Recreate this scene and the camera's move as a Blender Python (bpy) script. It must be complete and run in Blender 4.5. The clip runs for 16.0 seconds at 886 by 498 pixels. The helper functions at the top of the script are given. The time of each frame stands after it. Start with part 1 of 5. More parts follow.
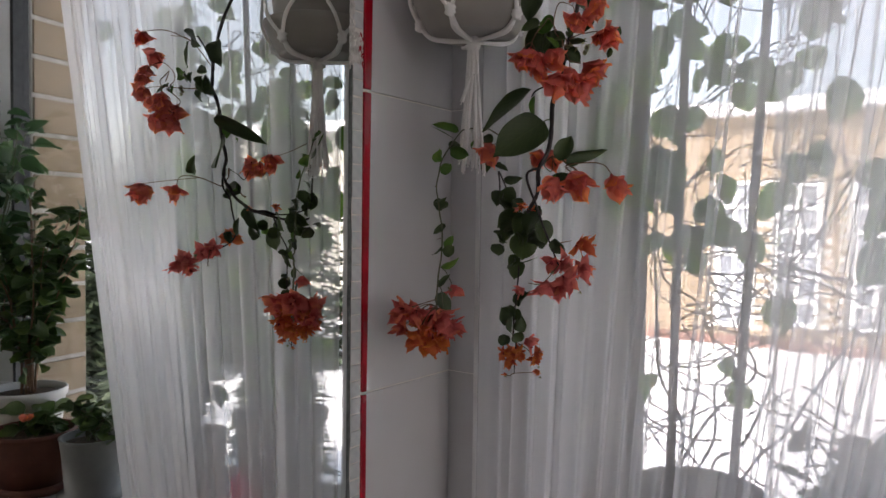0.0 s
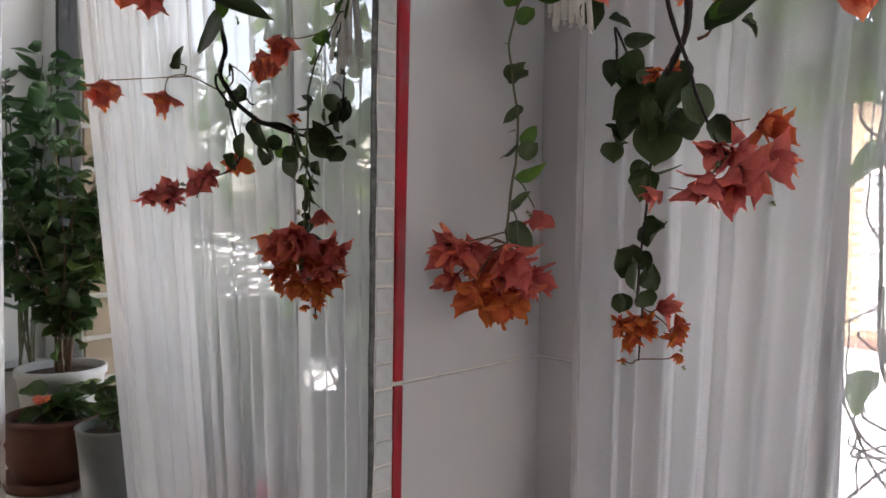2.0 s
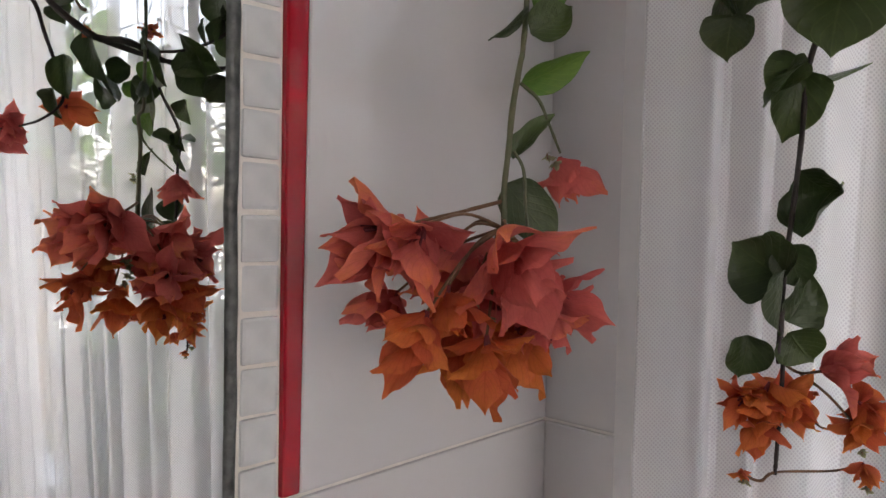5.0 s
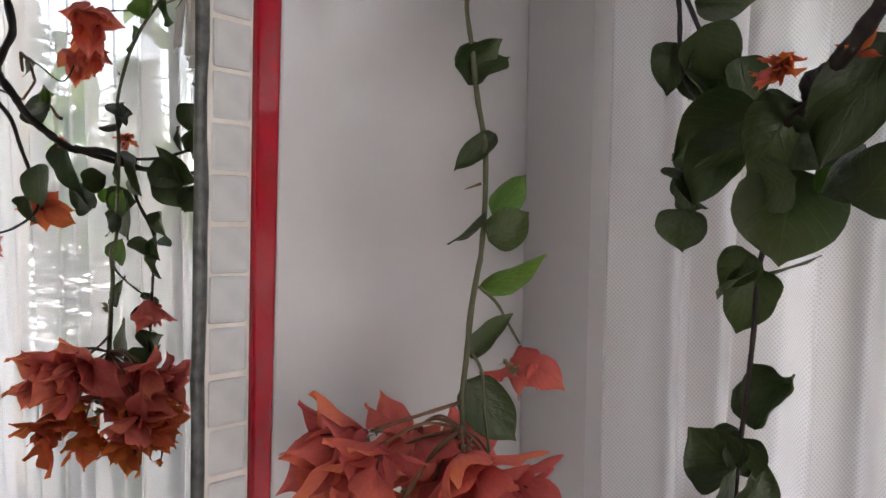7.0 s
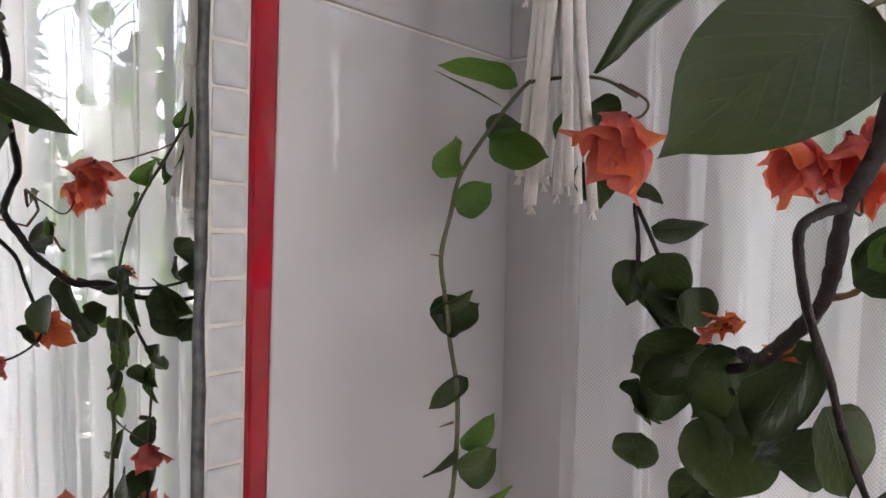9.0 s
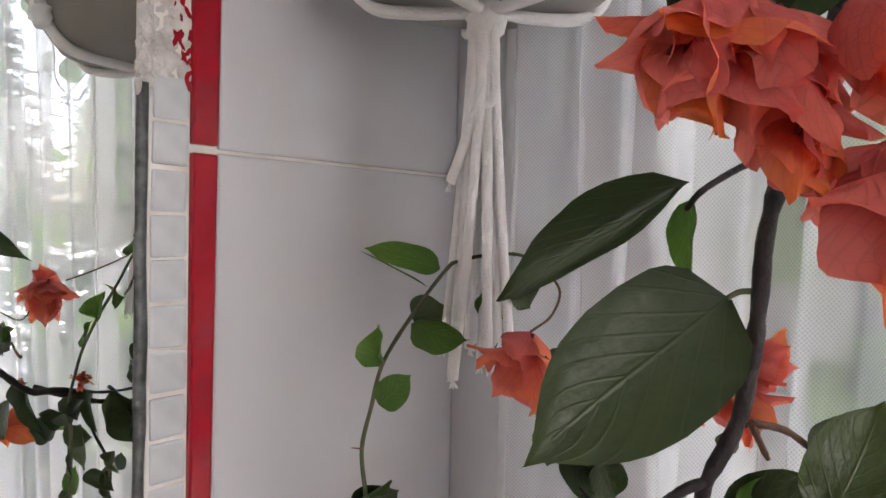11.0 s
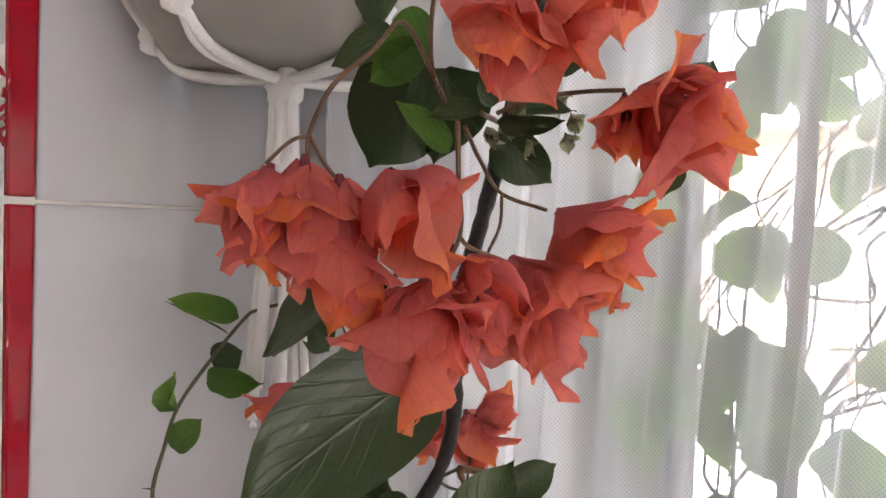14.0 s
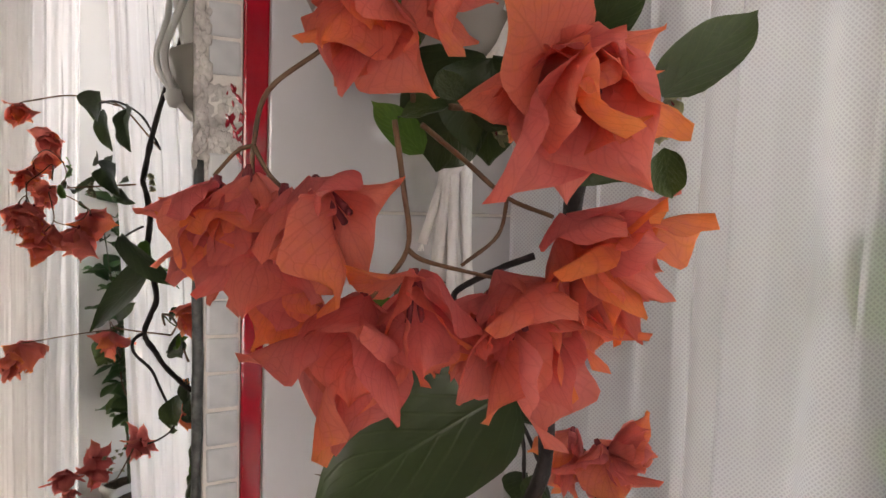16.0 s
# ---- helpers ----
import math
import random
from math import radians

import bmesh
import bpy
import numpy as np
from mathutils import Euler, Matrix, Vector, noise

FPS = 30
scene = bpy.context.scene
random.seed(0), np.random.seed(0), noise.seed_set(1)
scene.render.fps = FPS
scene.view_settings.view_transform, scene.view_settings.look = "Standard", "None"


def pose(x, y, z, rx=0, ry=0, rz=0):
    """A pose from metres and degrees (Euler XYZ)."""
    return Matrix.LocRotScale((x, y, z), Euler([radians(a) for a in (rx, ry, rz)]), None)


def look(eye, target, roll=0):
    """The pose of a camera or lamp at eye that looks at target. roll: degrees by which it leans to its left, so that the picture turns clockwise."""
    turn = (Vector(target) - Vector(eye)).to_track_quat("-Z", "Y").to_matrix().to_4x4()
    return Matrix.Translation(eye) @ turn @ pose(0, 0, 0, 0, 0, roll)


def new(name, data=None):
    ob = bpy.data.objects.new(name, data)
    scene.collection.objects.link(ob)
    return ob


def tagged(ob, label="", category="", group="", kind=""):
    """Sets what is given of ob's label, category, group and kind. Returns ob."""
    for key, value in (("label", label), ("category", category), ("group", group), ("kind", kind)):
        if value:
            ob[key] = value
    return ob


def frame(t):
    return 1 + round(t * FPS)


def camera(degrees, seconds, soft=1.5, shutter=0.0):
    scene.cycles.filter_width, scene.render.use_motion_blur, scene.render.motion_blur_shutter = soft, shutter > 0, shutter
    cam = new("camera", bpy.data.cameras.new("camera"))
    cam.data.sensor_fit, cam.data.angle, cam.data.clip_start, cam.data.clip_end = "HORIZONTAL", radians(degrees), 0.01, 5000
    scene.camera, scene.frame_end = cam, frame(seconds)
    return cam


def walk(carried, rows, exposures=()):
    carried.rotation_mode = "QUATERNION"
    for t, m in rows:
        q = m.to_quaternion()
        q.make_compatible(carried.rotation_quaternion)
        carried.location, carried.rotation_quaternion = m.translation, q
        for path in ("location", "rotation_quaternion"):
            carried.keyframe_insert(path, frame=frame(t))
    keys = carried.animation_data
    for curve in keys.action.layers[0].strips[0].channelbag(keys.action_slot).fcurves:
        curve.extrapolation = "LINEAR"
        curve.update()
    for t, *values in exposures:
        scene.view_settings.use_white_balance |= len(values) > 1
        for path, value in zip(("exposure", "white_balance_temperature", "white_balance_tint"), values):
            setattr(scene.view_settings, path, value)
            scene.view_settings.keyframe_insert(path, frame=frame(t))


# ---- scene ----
cam = camera(63.3, 16.0)
PATH = [
    (0, (0.641, -0.91, 1.428), (-0.526, 0.712, 1.358), 0.7),
    (0.5, (0.591, -0.814, 1.404), (-0.545, 0.829, 1.321), 0.7),
    (1, (0.534, -0.729, 1.381), (-0.626, 0.898, 1.294), 0.7),
    (1.5, (0.498, -0.66, 1.356), (-0.81, 0.85, 1.272), 0.8),
    (2, (0.461, -0.606, 1.342), (-0.95, 0.808, 1.261), 0.8),
    (2.5, (0.416, -0.548, 1.331), (-1.03, 0.831, 1.239), 0.9),
    (3, (0.363, -0.49, 1.323), (-1.057, 0.915, 1.232), 1.1),
    (3.2, (0.346, -0.475, 1.32), (-1.056, 0.948, 1.226), 1.1),
    (5.3, (0.264, -0.377, 1.33), (-1.105, 1.079, 1.26), 1.1),
    (5.5, (0.263, -0.375, 1.334), (-1.106, 1.081, 1.268), 1.1),
    (6, (0.263, -0.374, 1.353), (-1.103, 1.085, 1.285), 1.0),
    (6.5, (0.268, -0.374, 1.374), (-1.088, 1.095, 1.316), 1.1),
    (7, (0.276, -0.379, 1.393), (-1.073, 1.097, 1.346), 1.1),
    (7.5, (0.279, -0.387, 1.422), (-1.066, 1.092, 1.366), 1.0),
    (8, (0.283, -0.391, 1.443), (-1.065, 1.087, 1.4), 1.3),
    (8.2, (0.285, -0.391, 1.45), (-1.056, 1.092, 1.412), 1.3),
    (10.3, (0.316, -0.4, 1.536), (-1.015, 1.092, 1.495), 1.2),
    (10.5, (0.318, -0.398, 1.543), (-1.003, 1.103, 1.513), 1.3),
    (11, (0.325, -0.388, 1.565), (-0.981, 1.125, 1.51), 1.2),
    (11.5, (0.334, -0.385, 1.581), (-0.968, 1.132, 1.516), 1.1),
    (12, (0.346, -0.385, 1.592), (-0.936, 1.148, 1.529), 1.4),
    (12.5, (0.363, -0.385, 1.6), (-0.889, 1.174, 1.536), 1.2),
    (13, (0.381, -0.38, 1.598), (-0.835, 1.208, 1.551), 1.7),
    (13.5, (0.396, -0.376, 1.599), (-0.779, 1.242, 1.548), 1.6),
    (14, (0.396, -0.372, 1.593), (-0.761, 1.258, 1.538), 1.5),
    (14.5, (0.392, -0.361, 1.589), (-0.814, 1.233, 1.532), 1.4),
    (15, (0.423, -0.341, 1.592), (-1.064, 0.995, 1.525), 1.3),
    (15.5, (0.443, -0.314, 1.596), (-1.255, 0.74, 1.508), 1.0),
    (16, (0.435, -0.3, 1.597), (-1.323, 0.649, 1.521), 1.1),
]
walk(cam, [(t, look(eye, target, roll)) for t, eye, target, roll in PATH], exposures=[(0.0, 1.7, 6700, 15), (1.0, 1.78, 6700, 16), (2.0, 2.2, 6800, 15), (3.0, 2.35, 6900, 15), (5.5, 2.7, 6900, 16), (8.0, 2.85, 6800, 16), (11.0, 2.95, 6700, 16), (12.5, 3.1, 6800, 17), (14.5, 2.9, 6900, 18), (16.0, 2.6, 7400, 18)])

# ---------------------------------------------------------------- light
EAST_FILL = 2.0                        # fill lamp added in the assumed east opening, watts
world = bpy.data.worlds.new("sky")
scene.world = world
world.use_nodes = True
wt = world.node_tree
bg = wt.nodes["Background"]
sky = wt.nodes.new("ShaderNodeTexSky")
sky.sky_type = "NISHITA"
sky.sun_disc = False
sky.sun_elevation = radians(38)
sky.sun_rotation = radians(150)
sky.dust_density = 4.0
pale = wt.nodes.new("ShaderNodeHueSaturation")
pale.inputs["Saturation"].default_value = 0.55
wt.links.new(sky.outputs[0], pale.inputs["Color"])
wt.links.new(pale.outputs[0], bg.inputs[0])
bg.inputs[1].default_value = 0.15
sun_data = bpy.data.lights.new("sun", "SUN")
sun_data.energy, sun_data.angle, sun_data.color = 2.4, radians(12), (1.0, 0.97, 0.94)
sun = new("sun", sun_data)
sun.matrix_world = look((2, -3, 6), (0.0, 3.0, 0))


# ---------------------------------------------------------------- materials
def material(name, build):
    m = bpy.data.materials.new(name)
    m.use_nodes = True
    nt = m.node_tree
    build(nt, nt.nodes["Principled BSDF"])
    return m


def put(nt, kind, **sets):
    n = nt.nodes.new(kind)
    for k, v in sets.items():
        n.inputs[k.replace("_", " ")].default_value = v
    return n


def ramp(nt, fac, stops):
    r = nt.nodes.new("ShaderNodeValToRGB")
    while len(r.color_ramp.elements) < len(stops):
        r.color_ramp.elements.new(0.5)
    for e, (p, c) in zip(r.color_ramp.elements, stops):
        e.position, e.color = p, (*c, 1)
    nt.links.new(fac, r.inputs[0])
    return r.outputs[0]


def coords(nt, scale=(1, 1, 1)):
    c = nt.nodes.new("ShaderNodeTexCoord")
    m = nt.nodes.new("ShaderNodeMapping")
    m.inputs["Scale"].default_value = scale
    nt.links.new(c.outputs["Object"], m.inputs[0])
    return m.outputs[0]


def noise_fac(nt, scale, detail=4.0, vec=None):
    n = put(nt, "ShaderNodeTexNoise", Scale=scale, Detail=detail)
    nt.links.new(vec or coords(nt), n.inputs["Vector"])
    return n.outputs["Fac"]


def bump(nt, bsdf, height, strength=0.2, distance=0.002):
    b = put(nt, "ShaderNodeBump", Strength=strength, Distance=distance)
    nt.links.new(height, b.inputs["Height"])
    nt.links.new(b.outputs[0], bsdf.inputs["Normal"])


def mottled(name, a, b, scale=8.0, rough=0.6, relief=0.15, fine=90.0, metal=0.0, spec=0.5):
    """Two tones mixed by a broad noise, with fine grain in the relief."""
    def build(nt, p):
        nt.links.new(ramp(nt, noise_fac(nt, scale), [(0.3, a), (0.7, b)]), p.inputs["Base Color"])
        p.inputs["Roughness"].default_value = rough
        p.inputs["Metallic"].default_value = metal
        p.inputs["Specular IOR Level"].default_value = spec
        if relief:
            bump(nt, p, noise_fac(nt, fine, 6.0), relief)
    return material(name, build)


def glaze(name, a, b, scale, rough, relief, waves, ripples=None):
    """Fired glaze: a faint cloud of two tones under a hard gloss that runs in shallow waves, with a few pinholes and smears."""
    def build(nt, p):
        nt.links.new(ramp(nt, noise_fac(nt, scale), [(0.3, a), (0.7, b)]), p.inputs["Base Color"])
        smear = nt.nodes.new("ShaderNodeMapRange")
        for k, x in zip(("From Min", "From Max", "To Min", "To Max"), (0.4, 0.8, rough, rough * 2.5)):
            smear.inputs[k].default_value = x
        nt.links.new(noise_fac(nt, 9.0, 5.0), smear.inputs[0])
        nt.links.new(smear.outputs[0], p.inputs["Roughness"])
        p.inputs["IOR"].default_value = 1.65
        both = put(nt, "ShaderNodeMath")
        both.operation = "MULTIPLY_ADD"
        both.inputs[1].default_value = 0.35
        nt.links.new(noise_fac(nt, waves[1], 2.0), both.inputs[0])
        nt.links.new(noise_fac(nt, waves[0], 1.0, coords(nt, (1, 1, 0.55))), both.inputs[2])
        height = both.outputs[0]
        if ripples:                    # fine wrinkles in the glaze, fading out between two places along the wall
            sep = nt.nodes.new("ShaderNodeSeparateXYZ")
            nt.links.new(coords(nt), sep.inputs[0])
            fade = nt.nodes.new("ShaderNodeMapRange")
            for k, x in zip(("From Min", "From Max", "To Min", "To Max"), (*ripples[:2], ripples[2], 0.0)):
                fade.inputs[k].default_value = x
            nt.links.new(sep.outputs["Y"], fade.inputs[0])
            ridge = put(nt, "ShaderNodeTexNoise", Scale=75.0, Detail=1.0, Distortion=1.2)
            ridge.noise_type = "RIDGED_MULTIFRACTAL"
            nt.links.new(coords(nt, (1, 1, 0.5)), ridge.inputs["Vector"])
            add = put(nt, "ShaderNodeMath")
            add.operation = "MULTIPLY_ADD"
            nt.links.new(ridge.outputs["Fac"], add.inputs[0])
            nt.links.new(fade.outputs[0], add.inputs[1])
            nt.links.new(height, add.inputs[2])
            height = add.outputs[0]
        bump(nt, p, height, relief, 0.0015)
    return material(name, build)


def sheer(name, colour, cover, mesh_scale=0.0):
    """A thin weave: threads that scatter light, holes that let it through."""
    def build(nt, p):
        nt.nodes.remove(p)
        out = nt.nodes["Material Output"]
        clear = nt.nodes.new("ShaderNodeBsdfTransparent")
        dif = put(nt, "ShaderNodeBsdfDiffuse", Color=(*colour, 1))
        tra = put(nt, "ShaderNodeBsdfTranslucent", Color=(*colour, 1))
        half = put(nt, "ShaderNodeMixShader", Fac=0.88)
        nt.links.new(dif.outputs[0], half.inputs[1])
        nt.links.new(tra.outputs[0], half.inputs[2])
        mix = put(nt, "ShaderNodeMixShader", Fac=cover)
        nt.links.new(clear.outputs[0], mix.inputs[1])
        nt.links.new(half.outputs[0], mix.inputs[2])
        if mesh_scale:
            uv = nt.nodes.new("ShaderNodeUVMap")
            v = put(nt, "ShaderNodeTexVoronoi", Scale=mesh_scale, Randomness=0.12)
            v.feature = "DISTANCE_TO_EDGE"
            v.voronoi_dimensions = "2D"
            turn = nt.nodes.new("ShaderNodeMapping")
            turn.inputs["Rotation"].default_value = (0, 0, 0.785)
            nt.links.new(uv.outputs[0], turn.inputs[0])
            nt.links.new(turn.outputs[0], v.inputs["Vector"])
            net = nt.nodes.new("ShaderNodeMapRange")
            for k, x in zip(("From Min", "From Max", "To Min", "To Max"), (0.02, 0.40, min(1.0, cover * 1.18), cover * 0.86)):
                net.inputs[k].default_value = x
            nt.links.new(v.outputs["Distance"], net.inputs[0])
            big = noise_fac(nt, 3.0)
            mul = put(nt, "ShaderNodeMath")
            mul.operation = "MULTIPLY_ADD"
            mul.inputs[1].default_value, mul.inputs[2].default_value = 0.3, -0.15
            nt.links.new(big, mul.inputs[0])
            add = put(nt, "ShaderNodeMath")
            add.use_clamp = True
            nt.links.new(net.outputs[0], add.inputs[0])
            nt.links.new(mul.outputs[0], add.inputs[1])
            nt.links.new(add.outputs[0], mix.inputs[0])
        nt.links.new(mix.outputs[0], out.inputs[0])
    return material(name, build)


def petal(name, stops, through_light=0.45, rough=0.5, vein=0.35, gloss=0.3, vein_tint=(0.55, 0.45, 0.4), through_tint=(1, 1, 1), net=0.0):
    """Leaf or bract: base colour along its length and veins from its UV map, light passing through."""
    def build(nt, p):
        out = nt.nodes["Material Output"]
        uv = nt.nodes.new("ShaderNodeUVMap")
        sep = nt.nodes.new("ShaderNodeSeparateXYZ")
        nt.links.new(uv.outputs[0], sep.inputs[0])
        info = nt.nodes.new("ShaderNodeObjectInfo")
        isl = nt.nodes.new("ShaderNodeNewGeometry")
        n = noise_fac(nt, 7.0, 5.0)
        a = put(nt, "ShaderNodeMath")
        a.operation = "MULTIPLY_ADD"
        a.inputs[1].default_value, a.inputs[2].default_value = 0.45, -0.22
        nt.links.new(n, a.inputs[0])
        r = put(nt, "ShaderNodeMath")
        r.operation = "MULTIPLY_ADD"
        r.inputs[1].default_value = 0.6
        mixr = put(nt, "ShaderNodeMath")
        nt.links.new(isl.outputs["Random Per Island"], mixr.inputs[0])
        nt.links.new(info.outputs["Random"], mixr.inputs[1])
        fr = put(nt, "ShaderNodeMath")
        fr.operation = "FRACT"
        nt.links.new(mixr.outputs[0], fr.inputs[0])
        nt.links.new(fr.outputs[0], r.inputs[0])
        nt.links.new(a.outputs[0], r.inputs[2])
        s = put(nt, "ShaderNodeMath")
        s.operation = "MULTIPLY_ADD"
        s.inputs[1].default_value = 0.45
        nt.links.new(sep.outputs["Y"], s.inputs[0])
        nt.links.new(r.outputs[0], s.inputs[2])
        col = ramp(nt, s.outputs[0], stops)
        # midrib and side veins
        w = put(nt, "ShaderNodeTexWave", Scale=2.2, Distortion=3.5, Detail=2.0)
        w.wave_type = "BANDS"
        w.bands_direction = "Y"
        sk = nt.nodes.new("ShaderNodeVectorMath")
        sk.operation = "ABSOLUTE"
        cen = nt.nodes.new("ShaderNodeVectorMath")
        cen.operation = "SUBTRACT"
        cen.inputs[1].default_value = (0.5, 0, 0)
        nt.links.new(uv.outputs[0], cen.inputs[0])
        nt.links.new(cen.outputs[0], sk.inputs[0])
        s2 = nt.nodes.new("ShaderNodeSeparateXYZ")
        nt.links.new(sk.outputs[0], s2.inputs[0])
        slope = put(nt, "ShaderNodeMath")
        slope.operation = "MULTIPLY_ADD"
        slope.inputs[1].default_value = -0.9
        nt.links.new(s2.outputs["X"], slope.inputs[0])
        nt.links.new(s2.outputs["Y"], slope.inputs[2])
        comb = nt.nodes.new("ShaderNodeCombineXYZ")
        nt.links.new(slope.outputs[0], comb.inputs["Y"])
        nt.links.new(comb.outputs[0], w.inputs["Vector"])
        side = nt.nodes.new("ShaderNodeMapRange")
        for k, x in zip(("From Min", "From Max", "To Min", "To Max"), (0.9, 1.0, 0.0, 0.6)):
            side.inputs[k].default_value = x
        nt.links.new(w.outputs["Fac"], side.inputs[0])
        mid = nt.nodes.new("ShaderNodeMapRange")
        for k, x in zip(("From Min", "From Max", "To Min", "To Max"), (0.0, 0.022, 1.0, 0.0)):
            mid.inputs[k].default_value = x
        nt.links.new(s2.outputs["X"], mid.inputs[0])
        mx = put(nt, "ShaderNodeMath")
        mx.operation = "MAXIMUM"
        nt.links.new(side.outputs[0], mx.inputs[0])
        nt.links.new(mid.outputs[0], mx.inputs[1])
        if net:
            cells = put(nt, "ShaderNodeTexVoronoi", Scale=8.0, Randomness=1.0)
            cells.feature, cells.voronoi_dimensions = "DISTANCE_TO_EDGE", "2D"
            nt.links.new(uv.outputs[0], cells.inputs["Vector"])
            line = nt.nodes.new("ShaderNodeMapRange")
            for k, x in zip(("From Min", "From Max", "To Min", "To Max"), (0.0, 0.07, net, 0.0)):
                line.inputs[k].default_value = x
            nt.links.new(cells.outputs["Distance"], line.inputs[0])
            both = put(nt, "ShaderNodeMath")
            both.operation = "MAXIMUM"
            nt.links.new(line.outputs[0], both.inputs[0])
            nt.links.new(mx.outputs[0], both.inputs[1])
            mx = both
        amt = put(nt, "ShaderNodeMath")
        amt.operation = "MULTIPLY"
        amt.inputs[1].default_value = vein
        nt.links.new(mx.outputs[0], amt.inputs[0])
        dark = put(nt, "ShaderNodeMixRGB")
        dark.blend_type = "MULTIPLY"
        dark.inputs[2].default_value = (*vein_tint, 1)
        nt.links.new(amt.outputs[0], dark.inputs[0])
        nt.links.new(col, dark.inputs[1])
        nt.links.new(dark.outputs[0], p.inputs["Base Color"])
        p.inputs["Roughness"].default_value = rough
        p.inputs["Specular IOR Level"].default_value = gloss
        crumple = put(nt, "ShaderNodeMath")
        crumple.operation = "MULTIPLY_ADD"
        crumple.inputs[1].default_value = 3.0
        nt.links.new(noise_fac(nt, 7.0, 3.0), crumple.inputs[0])
        nt.links.new(mx.outputs[0], crumple.inputs[2])
        bump(nt, p, crumple.outputs[0], 0.35, 0.0008)
        tra = nt.nodes.new("ShaderNodeBsdfTranslucent")
        inner = put(nt, "ShaderNodeMixRGB", Fac=1.0)
        inner.blend_type = "MULTIPLY"
        inner.inputs[2].default_value = (*through_tint, 1)
        nt.links.new(dark.outputs[0], inner.inputs[1])
        nt.links.new(inner.outputs[0], tra.inputs[0])
        mix = put(nt, "ShaderNodeMixShader", Fac=through_light)
        nt.links.new(p.outputs[0], mix.inputs[1])
        nt.links.new(tra.outputs[0], mix.inputs[2])
        nt.links.new(mix.outputs[0], out.inputs[0])
    return material(name, build)


def clear_glass(name, tint=(1, 1, 1), gloss=0.06, rough=0.01):
    def build(nt, p):
        nt.nodes.remove(p)
        out = nt.nodes["Material Output"]
        t = put(nt, "ShaderNodeBsdfTransparent", Color=(*tint, 1))
        g = put(nt, "ShaderNodeBsdfGlossy", Roughness=rough)
        mix = put(nt, "ShaderNodeMixShader", Fac=gloss)
        nt.links.new(t.outputs[0], mix.inputs[1])
        nt.links.new(g.outputs[0], mix.inputs[2])
        nt.links.new(mix.outputs[0], out.inputs[0])
    return material(name, build)


def mirror_mat(nt, p):
    p.inputs["Metallic"].default_value = 1.0
    p.inputs["Base Color"].default_value = (0.80, 0.82, 0.80, 1)
    p.inputs["Roughness"].default_value = 0.012


M_MIRROR = material("silvered mirror", mirror_mat)
M_TILE = glaze("pale grey glazed tile", (0.53, 0.53, 0.55), (0.60, 0.60, 0.62), 3.0, 0.022, 0.14, (30.0, 95.0), (-0.19, -0.125, 0.8))
M_GROUT = mottled("grey grout", (0.62, 0.59, 0.55), (0.78, 0.76, 0.72), 40.0, 0.9, 0.4, 300.0)
M_MOSAIC = mottled("milky glass mosaic", (0.50, 0.53, 0.55), (0.62, 0.64, 0.65), 60.0, 0.22, 0.05, 120.0)
M_RED = glaze("red glazed border", (0.30, 0.004, 0.013), (0.40, 0.008, 0.021), 25.0, 0.05, 0.45, (60.0, 170.0))
M_SEAL = mottled("dark mirror edge", (0.03, 0.035, 0.035), (0.12, 0.13, 0.13), 160.0, 0.35, 0.5, 300.0)
M_PLASTER = mottled("broken plaster", (0.42, 0.4, 0.38), (0.72, 0.7, 0.67), 90.0, 0.9, 0.8, 260.0)
M_PAINT = mottled("white wall paint", (0.74, 0.73, 0.71), (0.82, 0.81, 0.8), 2.0, 0.7, 0.1, 60.0)
# tone invented for the unseen walls, kept dark so little light bounces back
M_BEIGE = mottled("dark beige unseen wall", (0.17, 0.155, 0.135), (0.22, 0.20, 0.175), 5.0, 0.8, 0.2, 60.0)
M_CEIL = mottled("white ceiling", (0.78, 0.78, 0.77), (0.84, 0.84, 0.83), 2.0, 0.9, 0.05, 60.0)
M_FLOOR = mottled("brown laminate", (0.16, 0.1, 0.06), (0.26, 0.17, 0.1), 6.0, 0.4, 0.1, 60.0)
M_PVC = mottled("white window plastic", (0.76, 0.77, 0.78), (0.82, 0.83, 0.83), 5.0, 0.3, 0.02, 60.0)
M_RUBBER = mottled("black gasket", (0.015, 0.015, 0.015), (0.03, 0.03, 0.03), 60.0, 0.6, 0.1, 200.0)
M_GLASS = clear_glass("window glass")
M_TULLE = sheer("white tulle", (0.96, 0.96, 0.97), 0.44, 700.0)
M_HEM = sheer("hem of the tulle", (0.92, 0.92, 0.92), 0.72)
M_ROPE = mottled("white cotton cord", (0.84, 0.83, 0.82), (0.91, 0.90, 0.89), 60.0, 0.85, 0.5, 900.0)
# off-white plastic with its backlit shade put into the base as even grey
M_POT = mottled("off-white pot toned grey", (0.29, 0.275, 0.25), (0.37, 0.355, 0.33), 14.0, 0.5, 0.1, 90.0)
M_WPOT = mottled("white flowerpot", (0.46, 0.45, 0.43), (0.58, 0.57, 0.55), 10.0, 0.5, 0.15, 90.0)
M_GREYPOT = mottled("grey plastic pot", (0.14, 0.145, 0.14), (0.21, 0.215, 0.21), 14.0, 0.5, 0.1, 90.0)
M_TERRA = mottled("terracotta", (0.09, 0.03, 0.018), (0.15, 0.05, 0.03), 20.0, 0.7, 0.3, 160.0)
M_SOIL = mottled("potting soil", (0.03, 0.02, 0.013), (0.1, 0.065, 0.04), 120.0, 0.95, 1.0, 300.0)
